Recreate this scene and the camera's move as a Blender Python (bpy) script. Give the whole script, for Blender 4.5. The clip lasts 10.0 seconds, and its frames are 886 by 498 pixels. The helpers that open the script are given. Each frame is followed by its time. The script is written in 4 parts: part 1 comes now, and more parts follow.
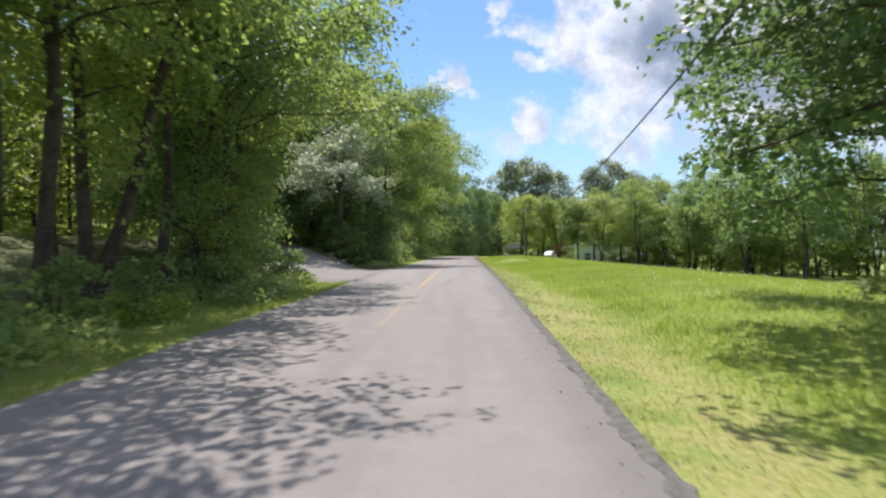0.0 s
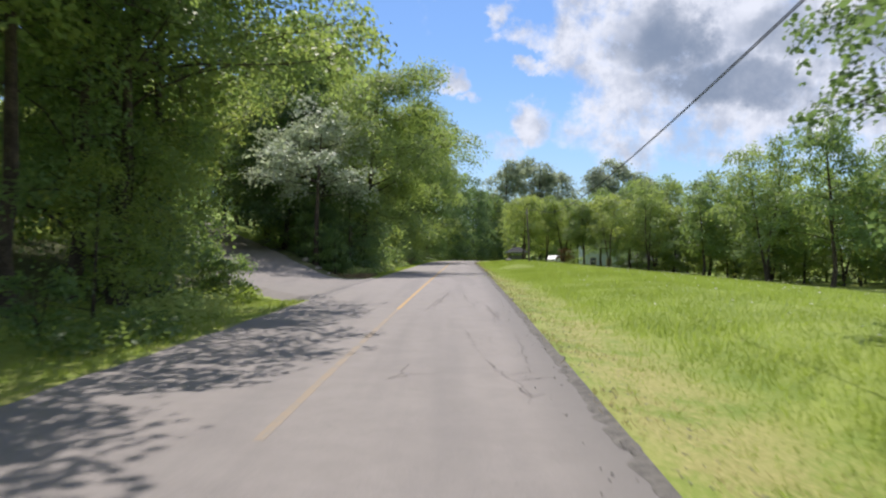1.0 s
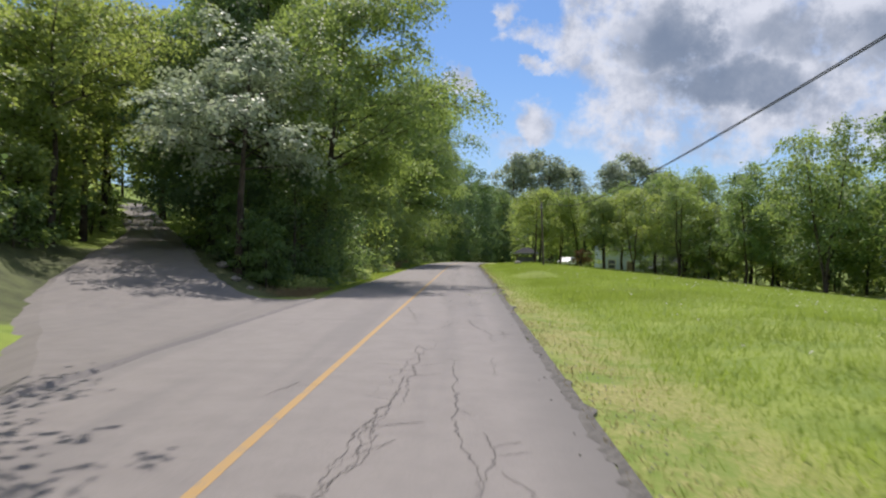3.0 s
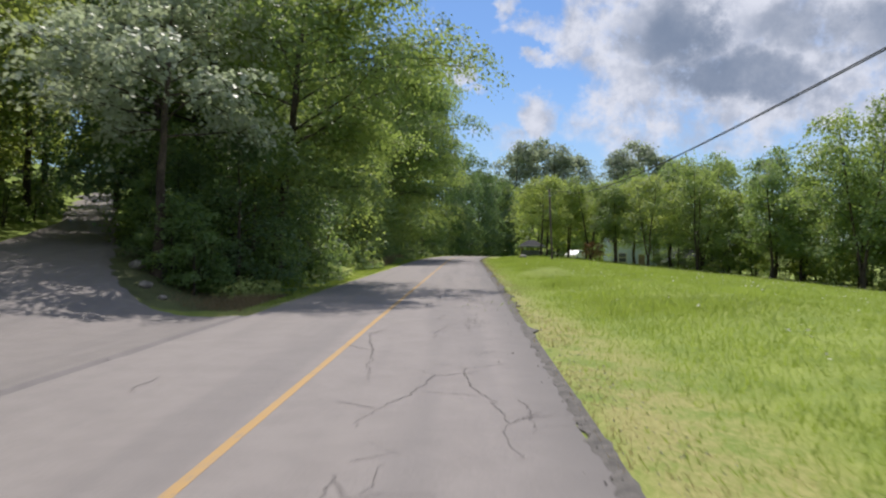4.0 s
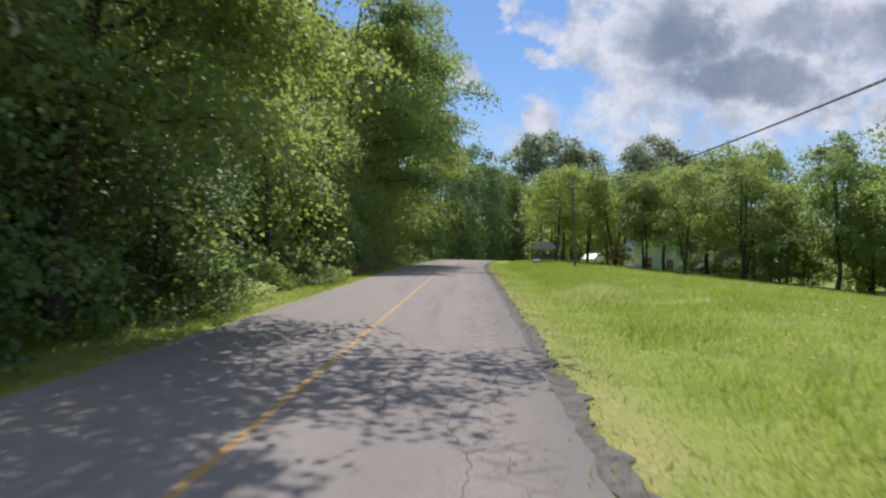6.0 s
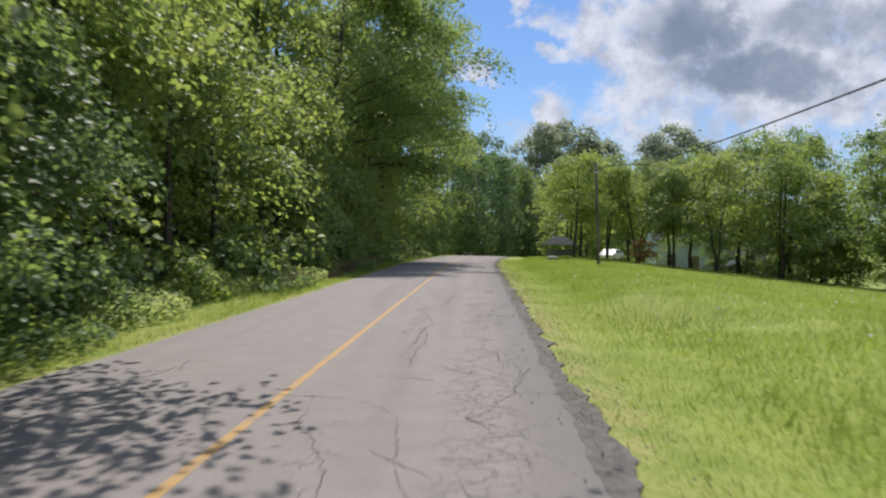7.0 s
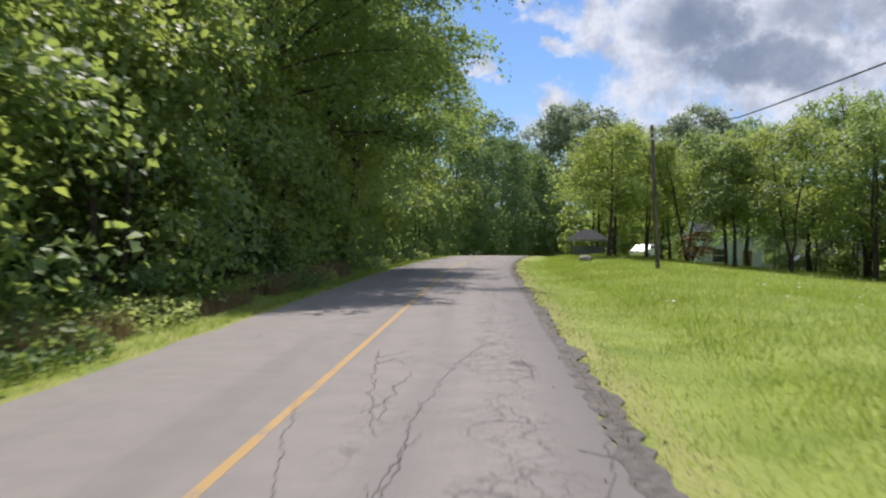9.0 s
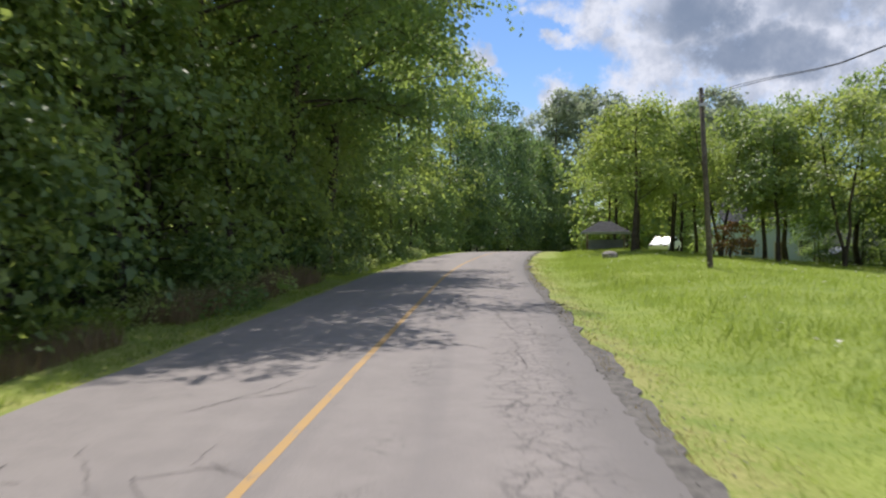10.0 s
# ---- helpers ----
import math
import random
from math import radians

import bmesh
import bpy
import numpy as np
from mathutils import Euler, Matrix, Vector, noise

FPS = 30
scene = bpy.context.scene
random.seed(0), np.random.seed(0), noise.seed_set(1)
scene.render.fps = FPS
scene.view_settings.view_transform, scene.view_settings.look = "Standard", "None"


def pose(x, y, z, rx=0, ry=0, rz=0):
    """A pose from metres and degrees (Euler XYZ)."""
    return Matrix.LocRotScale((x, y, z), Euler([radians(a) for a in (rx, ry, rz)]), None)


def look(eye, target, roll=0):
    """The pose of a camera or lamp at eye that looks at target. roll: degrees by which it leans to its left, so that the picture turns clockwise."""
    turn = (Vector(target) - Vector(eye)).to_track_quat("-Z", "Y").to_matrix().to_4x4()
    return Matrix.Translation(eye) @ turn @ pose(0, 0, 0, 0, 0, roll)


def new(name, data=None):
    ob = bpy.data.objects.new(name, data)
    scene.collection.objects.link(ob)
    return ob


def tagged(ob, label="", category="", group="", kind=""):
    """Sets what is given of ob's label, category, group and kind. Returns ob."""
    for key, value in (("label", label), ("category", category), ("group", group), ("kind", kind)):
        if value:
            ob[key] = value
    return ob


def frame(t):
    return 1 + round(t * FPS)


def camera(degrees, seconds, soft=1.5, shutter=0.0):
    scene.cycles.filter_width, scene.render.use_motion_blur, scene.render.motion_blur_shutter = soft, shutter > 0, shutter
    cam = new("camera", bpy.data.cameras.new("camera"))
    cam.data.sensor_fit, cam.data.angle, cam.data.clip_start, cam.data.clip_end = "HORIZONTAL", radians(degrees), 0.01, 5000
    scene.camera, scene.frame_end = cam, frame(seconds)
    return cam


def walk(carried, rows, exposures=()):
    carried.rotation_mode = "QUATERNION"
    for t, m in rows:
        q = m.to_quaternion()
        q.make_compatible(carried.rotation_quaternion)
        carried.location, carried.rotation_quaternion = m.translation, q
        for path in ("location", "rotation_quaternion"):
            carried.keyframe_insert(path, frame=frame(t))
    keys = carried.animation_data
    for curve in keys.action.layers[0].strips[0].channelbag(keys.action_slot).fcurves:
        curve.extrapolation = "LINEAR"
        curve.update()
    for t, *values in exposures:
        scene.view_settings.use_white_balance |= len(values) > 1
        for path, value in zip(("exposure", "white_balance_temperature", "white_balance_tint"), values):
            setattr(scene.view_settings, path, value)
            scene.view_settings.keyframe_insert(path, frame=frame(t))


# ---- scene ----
cam = camera(59.2, 10.0, 2.2, 0.4)
METRES, EYE, TILT, LEAN, TURN = 70.0, 1.53, 0.0, 0.0, 0.0
ROWS = [
    (0.0, 0.0, 0.0, 0.0, -0.0, 0.0, -0.0),
    (0.5, 0.0021, 0.0523, 0.0006, -0.04, 0.11, -0.04),
    (1.0, 0.0041, 0.1034, 0.0013, -0.06, 0.24, -0.22),
    (1.5, 0.006, 0.157, 0.002, 0.02, 0.3, -0.49),
    (2.0, 0.0078, 0.2074, 0.003, 0.06, 0.37, -0.86),
    (3.5, 0.0139, 0.3578, 0.0042, 0.23, -0.14, -0.92),
    (4.0, 0.0161, 0.4076, 0.0044, 0.33, -0.38, -0.7),
    (4.5, 0.0179, 0.4571, 0.0049, 0.35, -0.39, -0.59),
    (5.0, 0.019, 0.5066, 0.0054, 0.3, -0.27, -0.67),
    (5.5, 0.0201, 0.5555, 0.0054, 0.32, -0.23, -0.91),
    (7.0, 0.0261, 0.7063, 0.0056, 1.21, -0.76, -1.38),
    (7.5, 0.0268, 0.7526, 0.0057, 1.7, -0.93, -1.38),
    (8.0, 0.0276, 0.8021, 0.0059, 1.99, -1.01, -1.21),
    (8.5, 0.0284, 0.8513, 0.0059, 2.02, -1.03, -0.83),
    (9.0, 0.0297, 0.9006, 0.006, 1.83, -1.02, -0.35),
    (9.5, 0.0298, 0.9495, 0.0059, 1.79, -1.14, 0.05),
    (10.0, 0.029, 0.9994, 0.0061, 1.97, -1.44, 0.39),
]
walk(cam, [(t, pose(0, 0, EYE, TILT, LEAN, TURN) @ pose(METRES * x, METRES * y, METRES * z, 90 + pitch, roll, yaw)) for t, x, y, z, yaw, pitch, roll in ROWS],
     exposures=[(0.0, 0.66, 6370, 15), (0.5, 0.62, 6370, 15), (1.0, 0.45, 6370, 15), (1.5, 0.33, 6370, 15), (2.0, 0.27, 6370, 15), (3.5, 0.23, 6370, 15), (5.0, 0.23, 6370, 15), (7.0, 0.27, 6370, 15), (8.0, 0.45, 6370, 15), (9.0, 0.36, 6370, 15), (10.0, 0.38, 6370, 15)])

# ---- world and sun ----
SUN_DIR = Vector((-0.01, 0.61, 1.0)).normalized()      # towards the sun: high, and straight ahead


def ramp(nt, src, lo, hi, smooth=True):
    n = nt.nodes.new("ShaderNodeMapRange")
    n.interpolation_type = "SMOOTHSTEP" if smooth else "LINEAR"
    n.inputs["From Min"].default_value, n.inputs["From Max"].default_value = lo, hi
    nt.links.new(src, n.inputs["Value"])
    return n.outputs["Result"]


def calc(nt, op, a, b=None, c=None):
    n = nt.nodes.new("ShaderNodeMath")
    n.operation = op
    for k, v in enumerate((a, b, c)):
        if v is None:
            continue
        if isinstance(v, (int, float)):
            n.inputs[k].default_value = v
        else:
            nt.links.new(v, n.inputs[k])
    return n.outputs[0]


def noise_tex(nt, vec, scale, detail=4.0, rough=0.55, distort=0.0):
    n = nt.nodes.new("ShaderNodeTexNoise")
    n.inputs["Scale"].default_value, n.inputs["Detail"].default_value = scale, detail
    n.inputs["Roughness"].default_value, n.inputs["Distortion"].default_value = rough, distort
    if vec is not None:
        nt.links.new(vec, n.inputs["Vector"])
    return n.outputs["Fac"]


def mix_rgb(nt, fac, a, b, mode="MIX"):
    n = nt.nodes.new("ShaderNodeMix")
    n.data_type, n.blend_type = "RGBA", mode
    for sock, v in ((n.inputs[0], fac), (n.inputs[6], a), (n.inputs[7], b)):
        if isinstance(v, (int, float)):
            sock.default_value = v
        elif isinstance(v, tuple):
            sock.default_value = (*v, 1.0)
        else:
            nt.links.new(v, sock)
    return n.outputs[2]


def make_world():
    w = bpy.data.worlds.new("sky")
    w.use_nodes = True
    scene.world = w
    nt = w.node_tree
    nt.nodes.clear()
    out = nt.nodes.new("ShaderNodeOutputWorld")
    bg = nt.nodes.new("ShaderNodeBackground")
    sky = nt.nodes.new("ShaderNodeTexSky")
    sky.sky_type, sky.sun_disc = "NISHITA", False
    sky.sun_elevation = math.asin(SUN_DIR.z)
    sky.sun_rotation = math.atan2(SUN_DIR.x, SUN_DIR.y)
    sky.air_density, sky.dust_density, sky.ozone_density = 1.0, 0.6, 2.0
    tc = nt.nodes.new("ShaderNodeTexCoord")
    vec = tc.outputs["Generated"]
    sep = nt.nodes.new("ShaderNodeSeparateXYZ")
    nt.links.new(vec, sep.inputs[0])
    # cumulus: banks in the sky ahead, broken up by noise that goes on round the whole sky
    ahead = calc(nt, "MAXIMUM", sep.outputs["Y"], 0.05)
    u0, v0 = calc(nt, "DIVIDE", sep.outputs["X"], ahead), calc(nt, "DIVIDE", sep.outputs["Z"], ahead)
    warp = nt.nodes.new("ShaderNodeTexNoise")
    warp.inputs["Scale"].default_value, warp.inputs["Detail"].default_value = 11.0, 7.0
    warp.inputs["Roughness"].default_value = 0.62
    nt.links.new(vec, warp.inputs["Vector"])
    wsep = nt.nodes.new("ShaderNodeSeparateColor")
    nt.links.new(warp.outputs["Color"], wsep.inputs[0])
    u = calc(nt, "ADD", u0, calc(nt, "MULTIPLY", calc(nt, "SUBTRACT", wsep.outputs[0], 0.5), 0.16))
    v = calc(nt, "ADD", v0, calc(nt, "MULTIPLY", calc(nt, "SUBTRACT", wsep.outputs[1], 0.5), 0.12))

    def blobs(rows):
        total = None
        for bu, bv, ru, rv, amount in rows:
            du = calc(nt, "MULTIPLY", calc(nt, "SUBTRACT", u, bu), 1.0 / ru)
            dv = calc(nt, "MULTIPLY", calc(nt, "SUBTRACT", v, bv), 1.0 / rv)
            d2 = calc(nt, "ADD", calc(nt, "MULTIPLY", du, du), calc(nt, "MULTIPLY", dv, dv))
            one = calc(nt, "MULTIPLY", ramp(nt, d2, 1.9, 0.0), amount)
            total = one if total is None else calc(nt, "MAXIMUM", total, one)
        return total

    total = blobs(((0.235, 0.29, 0.10, 0.09, 1.0), (0.38, 0.27, 0.20, 0.13, 1.1), (0.30, 0.21, 0.13, 0.06, 0.95), (0.26, 0.155, 0.15, 0.035, 0.62), (0.60, 0.30, 0.25, 0.16, 1.1),
                   (0.12, 0.165, 0.035, 0.03, 0.8), (0.11, 0.27, 0.05, 0.016, 0.72), (0.105, 0.232, 0.035, 0.010, 0.66), (0.01, 0.222, 0.018, 0.024, 0.75), (0.07, 0.30, 0.014, 0.022, 0.6),
                   (0.45, 0.13, 0.14, 0.03, 0.55), (0.06, 0.125, 0.05, 0.02, 0.55), (0.35, 0.42, 0.3, 0.14, 1.0), (0.03, 0.19, 0.012, 0.012, 0.5)))
    bellies = blobs(((0.285, 0.275, 0.055, 0.05, 1.0), (0.37, 0.215, 0.12, 0.032, 1.0), (0.46, 0.275, 0.09, 0.04, 0.95), (0.62, 0.27, 0.12, 0.05, 0.9), (0.40, 0.40, 0.12, 0.05, 0.8)))
    fine = noise_tex(nt, vec, 16.0, 9.0, 0.62)
    broad = noise_tex(nt, vec, 2.3, 3.0, 0.5)
    behind = ramp(nt, sep.outputs["Y"], 0.74, 0.5)
    total = calc(nt, "MAXIMUM", total, calc(nt, "MULTIPLY", ramp(nt, broad, 0.40, 0.56), behind))
    dens = calc(nt, "ADD", total, calc(nt, "MULTIPLY", calc(nt, "SUBTRACT", fine, 0.5), 2.5))
    mask = ramp(nt, dens, 0.22, 1.0)
    # thick middles of the clouds are greyer than their edges
    belly_n = noise_tex(nt, vec, 9.0, 6.0, 0.6)
    belly = calc(nt, "MULTIPLY", ramp(nt, calc(nt, "ADD", bellies, calc(nt, "MULTIPLY", calc(nt, "SUBTRACT", belly_n, 0.5), 1.4)), 0.12, 1.3), ramp(nt, dens, 0.45, 1.0))
    puff = noise_tex(nt, vec, 22.0, 8.0, 0.65)
    bright = mix_rgb(nt, ramp(nt, puff, 0.36, 0.62), (3.35, 3.74, 4.42), (5.2, 5.5, 6.0))
    cloud = mix_rgb(nt, belly, bright, (1.52, 1.95, 2.65))
    deep = mix_rgb(nt, 1.0, sky.outputs[0], (0.50, 0.66, 0.84), "MULTIPLY")
    low = ramp(nt, sep.outputs["Z"], 0.24, 0.0)
    blue = mix_rgb(nt, calc(nt, "MULTIPLY", low, 0.22), deep, (4.6, 5.2, 5.8))
    col = mix_rgb(nt, mask, blue, cloud)
    nt.links.new(col, bg.inputs[0])
    bg.inputs[1].default_value = 0.116
    nt.links.new(bg.outputs[0], out.inputs[0])


make_world()
sun_data = bpy.data.lights.new("sun", "SUN")
sun_data.energy, sun_data.angle, sun_data.color = 4.1, radians(0.55), (1.0, 0.93, 0.82)
sun = new("sun", sun_data)
sun.matrix_world = look((0, 0, 60), Vector((0, 0, 60)) - SUN_DIR)


# ---- materials ----
def material(name, rough=0.8, metal=0.0):
    m = bpy.data.materials.new(name)
    m.use_nodes = True
    nt = m.node_tree
    b = nt.nodes["Principled BSDF"]
    b.inputs["Roughness"].default_value, b.inputs["Metallic"].default_value = rough, metal
    return m, nt, b


def coords(nt, kind="Object"):
    return nt.nodes.new("ShaderNodeTexCoord").outputs[kind]


def world_pos(nt):
    return nt.nodes.new("ShaderNodeNewGeometry").outputs["Position"]


def bump(nt, b, height, strength, dist):
    n = nt.nodes.new("ShaderNodeBump")
    n.inputs["Strength"].default_value, n.inputs["Distance"].default_value = strength, dist
    nt.links.new(height, n.inputs["Height"])
    nt.links.new(n.outputs[0], b.inputs["Normal"])


def two_tone(name, a, b_col, scale, rough=0.85, metal=0.0, bump_amt=0.3, bump_dist=0.01, fine=8.0, spread=(0.35, 0.65), by="Object"):
    m, nt, b = material(name, rough, metal)
    v = coords(nt, by)
    n1, n2 = noise_tex(nt, v, scale, 5.0, 0.6), noise_tex(nt, v, scale * fine, 4.0, 0.6)
    f = calc(nt, "ADD", calc(nt, "MULTIPLY", n1, 0.65), calc(nt, "MULTIPLY", n2, 0.35))
    nt.links.new(mix_rgb(nt, ramp(nt, f, *spread), a, b_col), b.inputs["Base Color"])
    bump(nt, b, n2, bump_amt, bump_dist)
    return m


def leaf_material(name, dark, light, back, gloss=0.45, trans=0.45, patches=(0.9, 0.5)):
    """Thin leaves: diffuse and translucent with a waxy coat; every leaf and every tree a little different."""
    m, nt, b = material(name, gloss)
    geo = nt.nodes.new("ShaderNodeNewGeometry")
    info = nt.nodes.new("ShaderNodeObjectInfo")
    v = calc(nt, "ADD", calc(nt, "MULTIPLY", geo.outputs["Random Per Island"], 0.5), calc(nt, "MULTIPLY", info.outputs["Random"], 0.5))
    patch = noise_tex(nt, world_pos(nt), patches[0], 2.0)
    v = calc(nt, "ADD", calc(nt, "MULTIPLY", v, 1.0 - patches[1]), calc(nt, "MULTIPLY", ramp(nt, patch, 0.35, 0.65), patches[1]))
    nt.links.new(mix_rgb(nt, v, dark, light), b.inputs["Base Color"])
    b.inputs["Specular IOR Level"].default_value = 0.32
    tr = nt.nodes.new("ShaderNodeBsdfTranslucent")
    nt.links.new(mix_rgb(nt, v, tuple(c * 0.8 for c in back), back), tr.inputs[0])
    mx = nt.nodes.new("ShaderNodeMixShader")
    mx.inputs[0].default_value = trans
    nt.links.new(b.outputs[0], mx.inputs[1])
    nt.links.new(tr.outputs[0], mx.inputs[2])
    nt.links.new(mx.outputs[0], nt.nodes["Material Output"].inputs[0])
    return m


LEAF = leaf_material("leaf", (0.080, 0.155, 0.080), (0.180, 0.270, 0.120), (0.36, 0.50, 0.120), 0.48, 0.52)
# darker copy of the leaf: shade and backlight are put into its colour
LEAF_SHADED = leaf_material("leaf_shaded", (0.056, 0.108, 0.060), (0.120, 0.186, 0.090), (0.225, 0.345, 0.105), 0.48, 0.48)
LEAF_MID = leaf_material("leaf_mid", (0.098, 0.172, 0.080), (0.220, 0.308, 0.128), (0.42, 0.54, 0.120), 0.48, 0.52)
LEAF_LIGHT = leaf_material("leaf_light", (0.124, 0.190, 0.078), (0.262, 0.340, 0.124), (0.48, 0.58, 0.120), 0.48, 0.54)
LEAF_SILVER = leaf_material("leaf_silver", (0.30, 0.36, 0.26), (0.54, 0.60, 0.46), (0.52, 0.60, 0.360), 0.42, 0.45)
# distance haze is put into this leaf colour: paler, greyer, bluer
LEAF_HAZY = leaf_material("leaf_hazy", (0.150, 0.200, 0.165), (0.250, 0.305, 0.215), (0.400, 0.470, 0.280), 0.5, 0.6)
LEAF_RUST = leaf_material("leaf_rust", (0.150, 0.095, 0.052), (0.320, 0.170, 0.072), (0.380, 0.220, 0.082))
WEED_PALE = leaf_material("weed_pale", (0.30, 0.38, 0.12), (0.46, 0.55, 0.20), (0.60, 0.68, 0.24), 0.6, 0.5)
GRASS_BLADE = leaf_material("grass_blade", (0.140, 0.208, 0.046), (0.255, 0.325, 0.070), (0.390, 0.500, 0.080), 0.6, 0.58, (0.22, 0.6))
GRASS_DRY = leaf_material("grass_dry", (0.240, 0.190, 0.092), (0.380, 0.305, 0.130), (0.380, 0.320, 0.132), 0.6, 0.3)
WEED_BROWN = leaf_material("weed_brown", (0.150, 0.110, 0.066), (0.300, 0.225, 0.130), (0.330, 0.250, 0.130), 0.7, 0.3)
WEED = leaf_material("weed", (0.072, 0.135, 0.056), (0.165, 0.250, 0.084), (0.290, 0.400, 0.092), 0.5, 0.45)
FLOWER = leaf_material("flower", (0.5, 0.5, 0.42), (0.75, 0.75, 0.65), (0.5, 0.5, 0.4), 0.6, 0.3)
BARK = two_tone("bark", (0.032, 0.025, 0.019), (0.105, 0.083, 0.064), 3.0, 0.95, bump_amt=0.8, bump_dist=0.03)
POLE_WOOD = two_tone("pole_wood", (0.06, 0.05, 0.042), (0.17, 0.14, 0.12), 2.0, 0.9, bump_amt=0.4)
CABLE = two_tone("cable", (0.012, 0.012, 0.013), (0.03, 0.03, 0.03), 3.0, 0.6, bump_amt=0.1)
def paint_material(name, worn, faded):
    m, nt, b = material(name, 0.8)
    p = world_pos(nt)
    n1, n2 = noise_tex(nt, p, 3.0, 5.0, 0.65), noise_tex(nt, p, 45.0, 4.0, 0.7)
    base = mix_rgb(nt, n1, (0.40, 0.235, 0.06), (0.52, 0.31, 0.075))
    f = calc(nt, "ADD", calc(nt, "MULTIPLY", n1, 0.5), calc(nt, "MULTIPLY", n2, 0.5))
    base = mix_rgb(nt, faded, base, (0.20, 0.185, 0.17))
    nt.links.new(mix_rgb(nt, ramp(nt, f, worn, worn + 0.16), base, (0.19, 0.18, 0.175)), b.inputs["Base Color"])
    bump(nt, b, n2, 0.4, 0.004)
    return m


YELLOW, YELLOW_WORN = paint_material("road_paint", 0.50, 0.25), paint_material("road_paint_worn", 0.46, 0.78)
STONE = two_tone("stone", (0.12, 0.11, 0.10), (0.34, 0.32, 0.29), 2.5, 0.9, bump_amt=0.6, bump_dist=0.03)
CRACK = two_tone("crack", (0.075, 0.070, 0.067), (0.125, 0.118, 0.112), 4.0, 0.95)
GRAVEL = two_tone("gravel", (0.065, 0.062, 0.058), (0.160, 0.150, 0.138), 9.0, 0.95, bump_amt=0.5, bump_dist=0.008)
SIDING = two_tone("siding", (0.52, 0.62, 0.82), (0.60, 0.69, 0.87), 1.0, 0.6, bump_amt=0.05)
SIDING_GREY = two_tone("siding_grey", (0.26, 0.28, 0.31), (0.36, 0.38, 0.41), 1.0, 0.7, bump_amt=0.05)
TRIM = two_tone("white_trim", (0.72, 0.72, 0.70), (0.82, 0.82, 0.8), 2.0, 0.5, bump_amt=0.05)
SHINGLE = two_tone("shingle", (0.035, 0.037, 0.044), (0.072, 0.075, 0.085), 4.0, 0.9, bump_amt=0.5)
SHINGLE.node_tree.nodes["Principled BSDF"].inputs["Specular IOR Level"].default_value = 0.1
WOOD = two_tone("weathered_wood", (0.16, 0.12, 0.085), (0.32, 0.25, 0.18), 2.0, 0.85)
CAR_WHITE = two_tone("car_white", (0.72, 0.73, 0.74), (0.8, 0.8, 0.8), 1.0, 0.25, bump_amt=0.0)
CAR_GREY = two_tone("car_grey", (0.16, 0.17, 0.19), (0.22, 0.23, 0.25), 1.0, 0.28, 0.4, bump_amt=0.0)
RUBBER = two_tone("rubber", (0.02, 0.02, 0.02), (0.04, 0.04, 0.04), 5.0, 0.8)
STEEL = two_tone("steel", (0.35, 0.35, 0.36), (0.5, 0.5, 0.5), 3.0, 0.4, 0.9)


def glass_material():
    m, nt, b = material("window_glass", 0.08)
    b.inputs["Base Color"].default_value = (0.03, 0.04, 0.05, 1)
    b.inputs["Specular IOR Level"].default_value = 0.8
    n = noise_tex(nt, coords(nt), 1.5, 2.0)
    bump(nt, b, n, 0.05, 0.01)
    return m


GLASS = glass_material()


